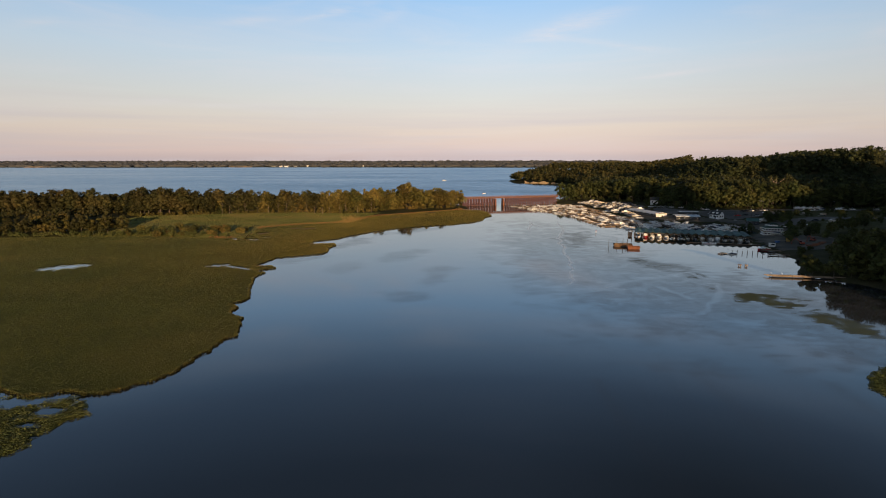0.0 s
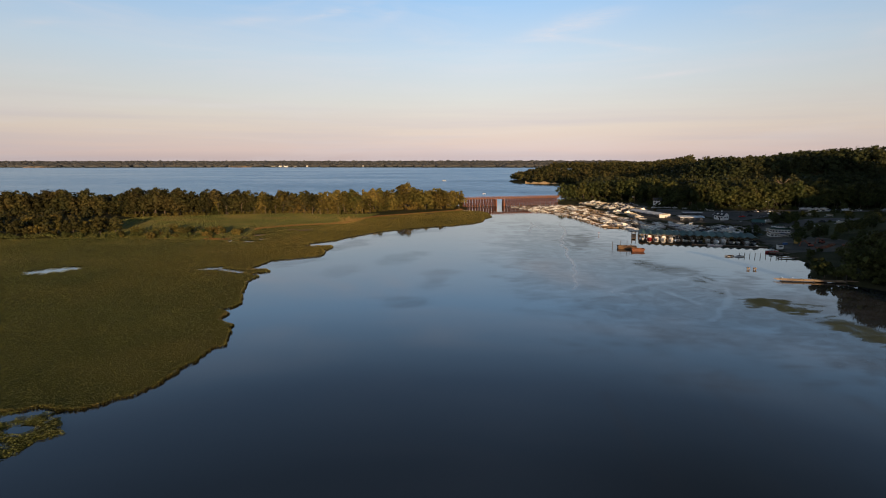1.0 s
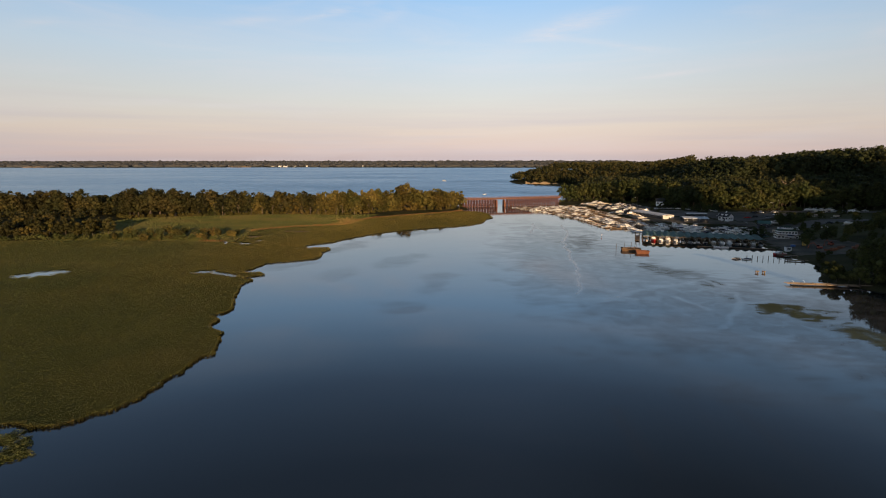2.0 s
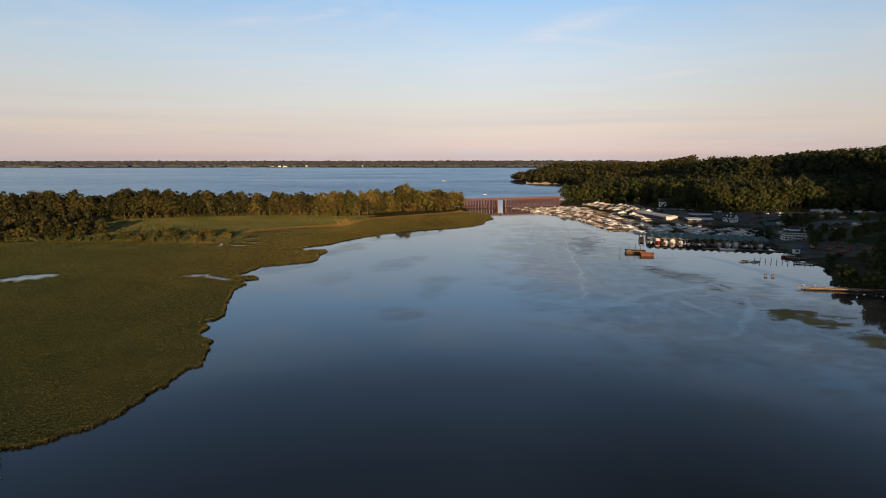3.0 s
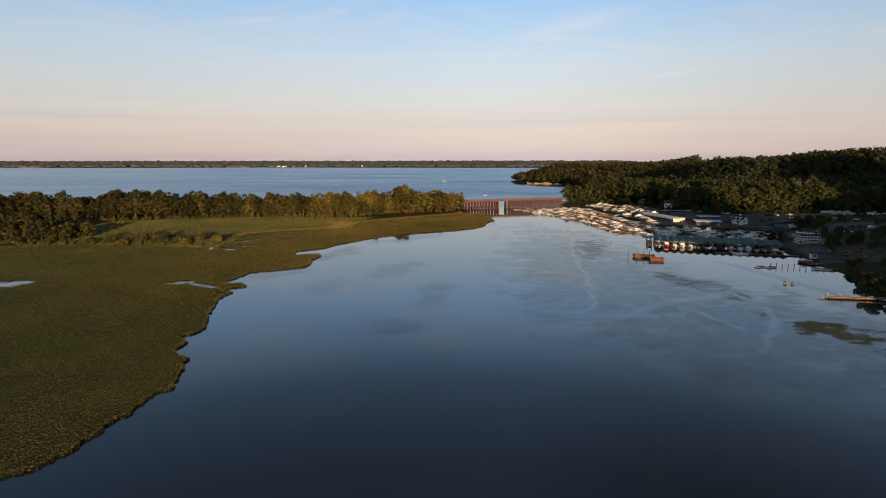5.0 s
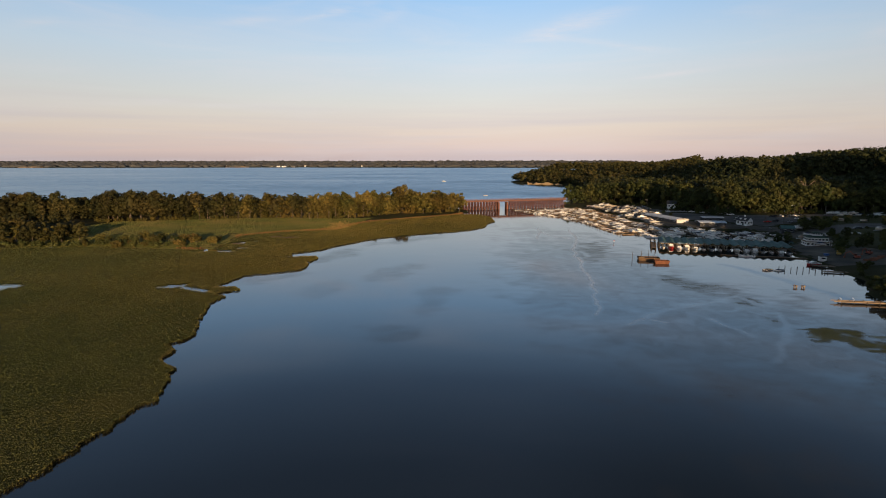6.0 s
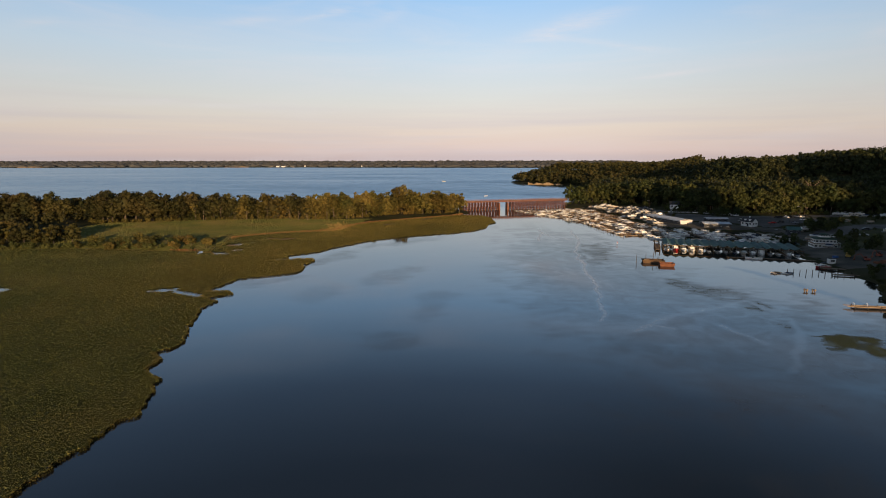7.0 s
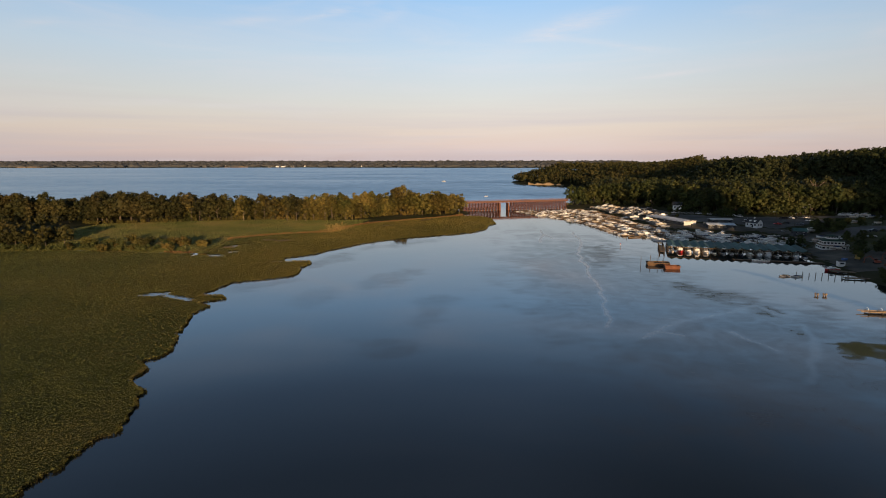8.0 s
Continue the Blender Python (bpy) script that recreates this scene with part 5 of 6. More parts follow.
part("back_walkway", Geo().box((BAYS * BAY / 2, DEEP - 0.8, 0.66), (BAYS * BAY, 1.8, 0.14)), M_WOOD, shed)
for i in range(BAYS):
    p = CS @ Vector((i * BAY + BAY / 2, 2.2 + float(rng.uniform(-0.8, 0.8)), 0))
    kind = RED_BOAT if i == 1 else FLEET[(2, 0, 0, 1, 0, 3, 3, 2, 6, 4, 0, 1, 3, 2, 0, 3, 2)[i]]
    ob = moor(p.x, p.y, -17.5 + 180, "boats in the covered slips", kind, 0, 0.86)
    if rng.random() < 0.95:
        q = CS @ Vector((i * BAY + BAY / 2, 15.0, 0))
        moor(q.x, q.y, -17.5, "boats in the covered slips", FLEET[int(rng.choice([2, 3, 6, 7]))], 0, 0.85)
p0, p1 = CS @ Vector((-3.0, -4, 0)), CS @ Vector((-3.0, 18, 0))
dock("dock", (p0.x, p0.y), (p1.x, p1.y), 1.8, "timber dock with tall piles beside the covered slips", "marina docks", 4.0, 0.55, 2.6)
p0, p1 = (136, 318), (178, 307)
dock("boom_dock", p0, p1, 1.5, "low dark floating dock along the slips", "marina docks", 7.0, 0.3, 0.8)
moor(147, 314.5, 76, "boats moored in the marina", FLEET[2], 0, 1.1)
# open slips behind the roof
for x0, ya, yb in ((128, 362, 408), (151, 360, 410), (174, 356, 408), (194, 370, 404)):
    dock("dock", (x0, ya), (x0 + 3, yb), 1.5, "grey timber dock with mooring piles between boats", "marina docks", 7.0)
    y = ya
    while y < yb - 1:
        for sd in (-1, 1):
            if rng.random() < 0.6 and ground_z(x0 + sd * 6, y) < -0.3:
                moor(x0 + 1.5 + sd * 6.2, y, -90 * sd + 180 * (rng.random() < 0.5) + float(rng.uniform(-8, 8)), "boats moored in the marina", scale=float(rng.uniform(0.7, 0.95)))
        y += 4.0


# ---- barges, pier, posts and marks ----
def barge(x, y, yaw, L, W, mat, label):
    b = tagged(new("work_barge"), label, "barge")
    h = Geo().add([(-L / 2, -W / 2, 1.1), (L / 2, -W / 2, 1.1), (L / 2, W / 2, 1.1), (-L / 2, W / 2, 1.1), (-L / 2 + .5, -W / 2 + .2, -.4), (L / 2 - .5, -W / 2 + .2, -.4),
                   (L / 2 - .5, W / 2 - .2, -.4), (-L / 2 + .5, W / 2 - .2, -.4)], [(0, 1, 2, 3), (7, 6, 5, 4), (0, 4, 5, 1), (1, 5, 6, 2), (2, 6, 7, 3), (3, 7, 4, 0)])
    part("hull", h, mat, b)
    rim = Geo()
    for sy in (-1, 1):
        rim.box((0, sy * (W / 2 - .1), 1.1), (L, .2, .35))
    for sx in (-1, 1):
        rim.box((sx * (L / 2 - .1), 0, 1.1), (.2, W - .4, .35))
    part("coaming", rim, mat, b)
    b.matrix_basis = pose(x, y, 0, 0, 0, yaw)
    return b


bg = barge(95.5, 304.5, -10, 9.8, 4.6, M_BARGEWOOD, "brown timber work barge with upright spuds on the creek")
for sx, sy, hh in ((-3, 1.8, 4.0), (0.3, 1.8, 4.4), (1.6, -1.5, 2.8), (2.8, 1.8, 3.8)):
    part("spud_pole", Geo().rod((sx, sy, 1.05), (sx, sy, hh), .11), M_PILE, bg)
part("deck_box", Geo().box((-3.2, -.6, 1.1), (2.4, 1.6, .6), 0, .92), M_WOOD, bg)
barge(98.8, 296.5, -8, 6.5, 3.2, M_RUSTBARGE, "low rust red steel barge beside the work barge")
mark = tagged(new("mooring_pole"), "thin dark pole standing in the creek", "pole")
part("pole", Geo().rod((88, 305, -3), (88, 305, 3.6), .12, .1), M_PILE, mark)

pier = dock("fishing_pier", (131.8, 227.5), (154, 223.5), 1.9, "pale timber pier with low edge boards and piles", "", 3.4, 0.5, 1.1, M_GOLDWOOD)
for sd in (-0.92, 0.92):
    part("edge_board", Geo().box((141.6, 225.5 + sd, 0.62), (25, 0.16, 0.24), math.atan2(-4, 24.7)), M_GOLDWOOD, pier)
for k, (x, y) in enumerate(((132.2, 227.6), (136.0, 227.0))):
    g = Geo().rod((x, y, 0.6), (x, y, 1.4), 0.05).rod((x, y, 1.4), (x - 0.6, y, 1.75), 0.045)
    part("ladder_rail", g, M_WHITE, pier, "white curved ladder rail")
pier.location = (1.2, 0, 0)
dock("footbridge", (155.2, 223.0), (169, 219.5), 1.2, "narrow dark footbridge from the bank to the pier", "", 5.0, 0.95, 1.1)
for x, y in ((131.3, 249.2), (133.9, 248.8)):
    m = tagged(new("mooring_dolphin"), "short cluster of pale timber posts in the creek", "posts", "pair of post clusters")
    for k in range(4):
        a = k * math.pi / 2 + 0.4
        part("post", Geo().rod((x + .55 * math.cos(a), y + .55 * math.sin(a), -3), (x + .45 * math.cos(a), y + .45 * math.sin(a), 0.85 + .25 * (k % 2)), .17, .15), M_GOLDWOOD, m)
    part("cap", Geo().box((x, y, .6), (1.2, 1.2, .2), .4), M_GOLDWOOD, m)
for i in range(11):
    x, y = 144 + i * 2.3, 282.0 - i * 0.5
    m = tagged(new("mooring_pile"), "dark timber mooring pile standing in the water", "pile", "row of mooring piles")
    part("post", Geo().rod((x, y, -3), (x, y, 1.75 + 0.25 * math.sin(i * 2.3)), .17, .14), M_PILE, m)
ob = moor(138.5, 281.0, 96, "boats moored in the marina", FLEET[6], 0, 0.7)
ob = moor(143.0, 280.2, 92, "boats moored in the marina", FLEET[3], 0, 0.65)
dock("work_dock", (163, 290), (180, 284), 3.0, "low dark work dock at the boatyard", "marina docks", 5.0, 0.6, 1.2)
dock("work_dock", (160, 277), (174, 274), 1.6, "low dark work dock at the boatyard", "marina docks", 5.0, 0.5, 1.2)
moor(166, 293.5, 105, "boats moored in the marina", RED_BOAT, 0, 0.7)
m = tagged(new("channel_marker"), "red and white banded channel marker on a pile", "marker")
part("post", Geo().rod((94, 357, -3), (94, 357, 1.9), .1), M_PILE, m)
part("band", Geo().rod((94, 357, .6), (94, 357, 1.2), .2, n=8), M_WHITE, m)
part("daymark", Geo().rod((94, 357, 1.2), (94, 357, 1.8), .22, .12, 8), M_RED, m)


# ---- buildings ----
def gable_house(name, L, W, wall, roof, wall_mat, roof_mat, label, windows=3, doors=1, over=0.4):
    """Walls, a gabled roof along x with eaves, windows and doors; the origin is the middle of its base."""
    h = tagged(new(name), label, "building")
    g = Geo()
    x, y, z = L / 2, W / 2, wall
    g.add([(-x, -y, -.8), (x, -y, -.8), (x, y, -.8), (-x, y, -.8), (-x, -y, z), (x, -y, z), (x, y, z), (-x, y, z), (-x, 0, z + roof), (x, 0, z + roof)],
          [(0, 1, 5, 4), (1, 2, 6, 9, 5), (2, 3, 7, 6), (3, 0, 4, 8, 7)])
    part("wall", g, wall_mat, h)
    x, y, k = L / 2 + over, W / 2 + over, roof * over / (W / 2)
    r = Geo()
    for dz in (0.03, 0.22):
        r.add([(-x, -y, z - k + dz), (x, -y, z - k + dz), (x, 0, z + roof + dz), (-x, 0, z + roof + dz), (x, y, z - k + dz), (-x, y, z - k + dz)], [])
    r.f += [(6, 7, 8, 9), (9, 8, 10, 11), (3, 2, 1, 0), (5, 4, 2, 3), (0, 1, 7, 6), (4, 5, 11, 10), (1, 2, 8, 7), (2, 4, 10, 8), (0, 6, 9, 3), (3, 9, 11, 5)]
    part("roof", r, roof_mat, h)
    for i in range(windows):
        for sd in (-1, 1):
            px = -L / 2 + L * (i + 0.5) / windows
            w = part("window", Geo().box((px, sd * (W / 2 + 0.03), wall * 0.42), (1.1, 0.08, wall * 0.32)), M_GLASS, h)
            part("sill", Geo().box((px, sd * (W / 2 + 0.05), wall * 0.42 - 0.1), (1.35, 0.12, 0.1)), M_WHITE, w)
            part("lintel", Geo().box((px, sd * (W / 2 + 0.05), wall * 0.74), (1.35, 0.12, 0.1)), M_WHITE, w)
    for sd in (-1, 1):
        for py in (-0.2, 0.2):
            part("window", Geo().box((sd * (L / 2 + 0.03), W * py, wall * 0.42), (0.08, 1.1, wall * 0.32)), M_GLASS, h)
    for i in range(doors):
        part("door", Geo().box((L * (0.12 + 0.3 * i), -W / 2 - 0.04, 0), (1.0, 0.1, 2.1)), M_DARKPAINT, h)
    return h


def put(ob, x, y, yaw, dz=0.0):
    ob.matrix_basis = pose(x, y, ground_z(x, y) + dz, 0, 0, yaw)
    return ob


# The dark wall colour stands in for the shed's open, shaded front.
long_shed = put(gable_house("boat_shed", 38, 10, 2.6, 0.8, M_SHINGLE, M_TIN, "long low boat shed with a white metal roof", 8, 3), 160, 455, -75)
for sx in (-19.06, 19.06):
    part("end_wall", Geo().box((sx, 0, 0), (.1, 9.6, 2.6)), M_WHITE, long_shed)
part("stripe", Geo().box((0, -5.08, 2.0), (38, .1, .4)), M_WHITE, long_shed)
put(gable_house("workshop", 17, 10, 2.6, 0.8, M_SHINGLE, M_BLUETIN, "workshop with a pale blue metal roof", 4, 2), 179.5, 425, -6)
put(gable_house("store", 14, 5, 3.2, .4, M_SHINGLE, M_TIN, "flat roofed grey marina store", 4, 1), 186, 438, -6)
white_house = put(gable_house("white_house", 8, 6, 3.2, 2.5, M_WHITE, M_SHINGLE, "small white house with a dark gabled roof", 3, 1), 203.5, 427, -62)
part("dormer", Geo().box((-1.5, -1.7, 3.6), (1.3, 1.5, 1.2)).box((1.8, -1.7, 3.6), (1.3, 1.5, 1.2)), M_WHITE, white_house)
part("cupola", Geo().box((0, 0, 5.8), (.8, .8, 1.0), 0, .8), M_WHITE, white_house)
put(gable_house("cottage", 6.8, 5.6, 4.2, 2.2, M_WHITE, M_SHINGLE, "white cottage among the trees above the marina", 2, 1), 188, 518, -20)
put(gable_house("shed", 7, 5, 3, 1.4, M_SHINGLE, M_TEAL, "low marina shed with a green metal roof", 2, 1), 212, 392, -17)

club = tagged(new("marina_house"), "white two storey marina house with dark green roof", "building")
for lvl, (w, d, h, z0) in enumerate(((14, 10, 3.0, -.6), (12.4, 8.6, 2.7, 3.1), (6.0, 5.0, 1.7, 6.9))):
    part("wall", Geo().box((0, 0, z0), (w, d, h + (.6 if lvl == 0 else 0))), M_WHITE, club)
    g = Geo()
    n = (6, 6, 4)[lvl]
    for i in range(n):
        win = part("window", Geo().box((-w / 2 + w * (i + .5) / n, -d / 2 - .03, max(z0, 0) + .9), (w / n * .62, .08, 1.05)), M_GLASS, club)
        part("frame", Geo().box((-w / 2 + w * (i + .5) / n, -d / 2 - .05, max(z0, 0) + .8), (w / n * .7, .12, .1)), M_WHITE, win)
    for i in range(3):
        part("window", Geo().box((-w / 2 - .03, -d / 2 + d * (i + .5) / 3, max(z0, 0) + .9), (.08, d / 3 * .6, 1.05)), M_GLASS, club)
part("balcony", Geo().box((0, -.5, 2.95), (16, 12.4, .2)), M_WOOD, club)
g = Geo().box((0, -6.6, 3.9), (16, .08, .1)).box((-7.95, -.5, 3.9), (.08, 12.2, .1)).box((7.95, -.5, 3.9), (.08, 12.2, .1)).box((0, -6.6, 3.5), (16, .06, .08))
for i in range(17):
    g.box((-7.9 + i * .9875, -6.6, 3.1), (.1, .1, .9))
part("railing", g, M_WHITE, club)
for i in range(6):
    part("post", Geo().box((-7.6 + i * 3.04, -6.4, -.6), (.2, .2, 3.6)), M_WHITE, club)
part("roof", Geo().box((0, 0, 5.8), (13.8, 10.0, 1.15), 0, .5), M_GREENROOF, club)
part("top_roof", Geo().box((0, 0, 8.55), (7.0, 6.0, .9), 0, .25), M_GREENROOF, club)
put(club, 197, 341, -14)
club.scale = (0.78, 0.78, 0.78)


# ---- lots, cars, machines ----
def draped(name, poly, mat, lift, label, category, step=2.5):
    xs_ = np.arange(min(p[0] for p in poly), max(p[0] for p in poly) + step, step)
    ys_ = np.arange(min(p[1] for p in poly), max(p[1] for p in poly) + step, step)
    X, Y = np.meshgrid(xs_, ys_)
    cX, cY = np.meshgrid((xs_[1:] + xs_[:-1]) / 2, (ys_[1:] + ys_[:-1]) / 2)
    me = sheet(name, xs_, ys_, height(X, Y) + lift, mat, inside_by(cX, cY, poly) > 0)
    return tagged(new(name, me), label, category, kind="structure")


draped("lawn", [(206, 318), (262, 345), (330, 380), (372, 425), (366, 470), (262, 472), (240, 470), (252, 452), (262, 446), (250, 424), (226, 410), (226, 372), (208, 340)], M_LAWN, 0.05,
       "dark rough lawn between the parking lots", "grass")
LOTS = [[(170, 446), (196, 440), (214, 418), (250, 425), (262, 448), (232, 462), (200, 458), (186, 476), (172, 500)],
        [(262, 452), (300, 456), (360, 452), (365, 466), (310, 469), (268, 467)],
        [(225, 372), (255, 388), (320, 395), (330, 410), (270, 410), (225, 395)],
        [(150, 505), (163, 490), (178, 500), (172, 545), (146, 575), (134, 570)]]
for poly in LOTS:
    draped("parking_lot", poly, M_ASPHALT, 0.16, "grey worn asphalt parking lot by the marina", "parking lot")


draped("boatyard", [(124, 578), (136, 546), (141, 516), (143, 482), (146, 442), (153, 428), (166, 417), (197, 415), (208, 398), (203, 362), (188, 345), (176, 324), (173, 300), (172, 285), (200, 280),
                    (212, 300), (206, 340), (224, 372), (222, 408), (200, 430), (167, 444), (172, 498), (150, 505), (134, 570)], M_GRAVEL, 0.1, "dark gravel boatyard along the marina shore", "yard")


def car(kind, mat, label):
    c = tagged(new("car"), label, "car")
    L, W = 4.6, 1.8
    prof = [(-L / 2, .35), (-L / 2, .85), (-L * .42, .98), (L * .22, .95), (L * .46, .8), (L / 2, .6), (L / 2, .35)]
    g = Geo()
    n = len(prof)
    g.add([(-W / 2, a, z) for a, z in prof] + [(W / 2, a, z) for a, z in prof], [tuple(range(n)), tuple(range(n, 2 * n))[::-1]] + [(i, n + i, n + (i + 1) % n, (i + 1) % n) for i in range(n)])
    part("body", g, mat, c)
    top = [(-L * .40, .95), (-L * .33, 1.5), (L * .06, 1.5), (L * .24, .94)] if kind == "suv" else [(-L * .34, .95), (-L * .2, 1.42), (L * .05, 1.42), (L * .24, .94)]
    if kind == "pickup":
        top = [(-L * .06, .95), (-L * .02, 1.65), (L * .14, 1.65), (L * .26, .94)]
    g = Geo()
    g.add([(-W * .44, a, z) for a, z in top] + [(W * .44, a, z) for a, z in top], [(3, 2, 1, 0), (4, 5, 6, 7)] + [(i, i + 1, 5 + i, 4 + i) for i in range(3)])
    part("cabin", g, M_GLASS, c)
    r0, r1 = top[1], top[2]
    part("roof", Geo().box((0, (r0[0] + r1[0]) / 2, r0[1]), (W * .86, r1[0] - r0[0], .06)), mat, c)
    me = Geo().rod((-.11, 0, 0), (.11, 0, 0), .34, n=12).mesh("wheel", M_RUBBER)
    for sx in (-1, 1):
        for sy in (-.3, .31):
            part("wheel", me, None, c).location = (sx * W * .45, sy * L, .34)
    c.location = (0, 0, -100)
    return c


CARS = [car("suv", M_WHITE, "white parked car on asphalt"), car("sedan", M_GREYPAINT, "silver parked car on asphalt"),
        car("pickup", M_WHITE, "white parked pickup truck"), car("suv", M_DARKPAINT, "dark parked car on asphalt")]
RED_CAR = car("sedan", M_RED, "red parked car on asphalt")


def trailer_proto():
    t = tagged(new("boat_trailer"), "low metal boat trailer on wheels", "trailer")
    part("frame", Geo().box((-.7, 0, .45), (.12, 6.5, .14)).box((.7, 0, .45), (.12, 6.5, .14)).box((0, -1.5, .45), (1.5, .12, .14)).box((0, 2, .45), (1.5, .12, .14))
         .rod((-.7, 3.2, .5), (0, 4.6, .5), .07).rod((.7, 3.2, .5), (0, 4.6, .5), .07), M_ALU, t)
    part("bunk", Geo().box((-.5, -.4, .59), (.16, 4.5, .2)).box((.5, -.4, .59), (.16, 4.5, .2)), M_WOOD, t)
    me = Geo().rod((-.1, 0, 0), (.1, 0, 0), .34, n=10).mesh("wheel", M_RUBBER)
    for sx in (-1, 1):
        part("wheel", me, None, t).location = (sx * .95, -.8, .34)
    t.location = (0, 0, -100)
    return t


TRAILER = trailer_proto()


def park(kind, x, y, yaw, lift=0.17):
    ob = copy_thing(kind, pose(x, y, ground_z(x, y) + lift, 0, 0, yaw))
    return tagged(ob, group="cars parked by the marina")


def dry_boat(x, y, yaw, kind=None):
    z, k = ground_z(x, y) + 0.02, float(rng.uniform(0.62, 0.85))
    tagged(copy_thing(TRAILER, pose(x, y, z, 0, 0, yaw)), group="boats stored ashore")
    ob = tagged(copy_thing(kind or FLEET[int(rng.choice([0, 2, 3, 4, 6, 7, 8]))], pose(x, y, z + 0.75 + 0.5 * k, 0, 0, yaw)), group="boats stored ashore", label="boat stored ashore on a trailer beside the marina")
    ob.scale = (k, k, k)


for i in range(11):
    park(CARS[int(rng.choice(4))], 176 + i * 3.4 + float(rng.uniform(-.6, .6)), 496 - i * 3.6 + float(rng.uniform(-1, 1)), 62 + float(rng.uniform(-6, 6)))
for i in range(8):
    park(CARS[int(rng.choice(4))], 234 + i * 3.5 + float(rng.uniform(-.7, .7)), 447 + i * 1.2, 14 + float(rng.uniform(-5, 5)))
for x, y, yaw in ((226, 430, 80), (232, 424, 20), (205, 440, 70), (209, 446, 65), (244, 434, 100), (236, 366, 80), (222, 372, 20), (250, 384, 60), (290, 452, 80), (330, 462, 10), (344, 458, 80), (352, 463, 15)):
    park(CARS[int(rng.choice(4))], x, y, yaw + float(rng.uniform(-9, 9)))
park(RED_CAR, 220, 429, 76)
for i in range(10):
    dry_boat(150 + (i % 5) * 5.0, 520 + (i // 5) * 13 + float(rng.uniform(-1, 1)), 20 + float(rng.uniform(-9, 9)))
for i in range(9):
    dry_boat(147.5 + float(rng.uniform(-1, 1)), 436 + i * 4.6, 80 + float(rng.uniform(-14, 14)))
for x, y, yaw in ASHORE:
    dry_boat(x, y, yaw)
for i in range(9):
    dry_boat(286 + (i % 5) * 6.5 + float(rng.uniform(-1.5, 1.5)), 452 + (i // 5) * 12 + float(rng.uniform(-2, 2)), 60 + float(rng.uniform(-30, 30)))
for x, y, yaw in ((219, 398, 100), (223, 400, 85), (268, 423, 60), (276, 416, 110), (254, 372, 100), (203, 350, 60), (208, 354, 50), (212, 361, 75), (205, 366, 110), (214, 374, 60), (196, 336, 40)):
    dry_boat(x, y, yaw + float(rng.uniform(-9, 9)))


def excavator(mat, label):
    e = tagged(new("excavator"), label, "machine")
    for sx in (-1, 1):
        g = Geo()
        prof = [(-1.7, .35), (-1.4, 0), (1.4, 0), (1.7, .35), (1.4, .8), (-1.4, .8)]
        g.add([(sx * 1.2 - .3, a, z) for a, z in prof] + [(sx * 1.2 + .3, a, z) for a, z in prof], [tuple(range(6)), tuple(range(6, 12))[::-1]] + [(i, 6 + i, 6 + (i + 1) % 6, (i + 1) % 6) for i in range(6)])
        part("track", g, M_RUBBER, e)
    part("body", Geo().box((0, -.5, .8), (2.6, 3.0, 1.2), 0, .95), mat, e)
    cab = part("cab", Geo().box((-.75, .7, 1.9), (1.0, 1.3, 1.3), 0, .9), mat, e)
    part("window", Geo().box((-.75, .75, 2.25), (1.02, 1.28, .7), 0, .95), M_GLASS, cab)
    part("boom", Geo().rod((.4, .8, 1.6), (.4, 3.4, 4.4), .28, .22, 4).rod((.4, 3.4, 4.4), (.4, 6.0, 3.2), .22, .16, 4), mat, e)
    part("stick", Geo().rod((.4, 6.0, 3.3), (.4, 6.3, 1.0), .18, .14, 4), mat, e)
    part("bucket", Geo().box((.4, 6.4, .2), (1.1, 1.0, .9), 0, .7), M_RUSTBARGE, e)
    return e


for mat, label, x, y, yaw in ((M_ORANGE, "orange tracked excavator in the boatyard", 189, 299, 70), (M_ORANGE, "orange tracked excavator in the boatyard", 198, 304, 115),
                              (M_YELLOW, "yellow tracked excavator beside a dumpster", 187, 308, -30)):
    put(excavator(mat, label), x, y, yaw).scale = (0.72, 0.72, 0.72)
sk = tagged(new("dumpster"), "blue metal dumpster in the boatyard", "container")
part("body", Geo().box((0, 0, 0), (4, 2.2, 1.7), 0, 1.08), M_BLUE, sk)
part("rim", Geo().box((0, 0, 1.7), (4.5, 2.6, .14)), M_BLUE, sk)
put(sk, 182, 309, 12)
sk.scale = (0.45, 0.6, 0.55)
for i in range(5):
    pl = tagged(new("timber_stack"), "stack of reddish timber in the boatyard", "timber", "timber stacks")
    for k in range(5):
        part("plank", Geo().box((0, -1 + .5 * k, 0), (4.5, .42, .7 + .15 * (k % 2))), M_RUSTBARGE, pl)
    put(pl, 190 + i * 4, 292 + 2 * (i % 3), 20 * i)
tb = tagged(new("work_shack"), "small white wheelhouse shack at the work dock", "shack")
part("wall", Geo().box((0, 0, 0), (2.6, 2.4, 2.3)), M_WHITE, tb)
part("roof", Geo().box((0, 0, 2.3), (3.0, 2.8, .18)), M_SHINGLE, tb)
part("window", Geo().box((0, -1.22, 1.1), (1.6, .06, .7)), M_GLASS, tb)
put(tb, 173.5, 299, -10)


def lamp_pole(x, y, hh):
    p = tagged(new("light_pole"), "tall pole with a light at the parking lot", "lamp post", "light poles")
    part("pole", Geo().rod((0, 0, -.4), (0, 0, hh), .14, .09), M_PILE, p)
    part("arm", Geo().rod((0, 0, hh - .2), (1.4, 0, hh), .06), M_ALU, p)
    part("lamp_head", Geo().box((1.7, 0, hh - .06), (.9, .4, .18)), M_ALU, p)
    return put(p, x, y, float(rng.uniform(0, 360)))


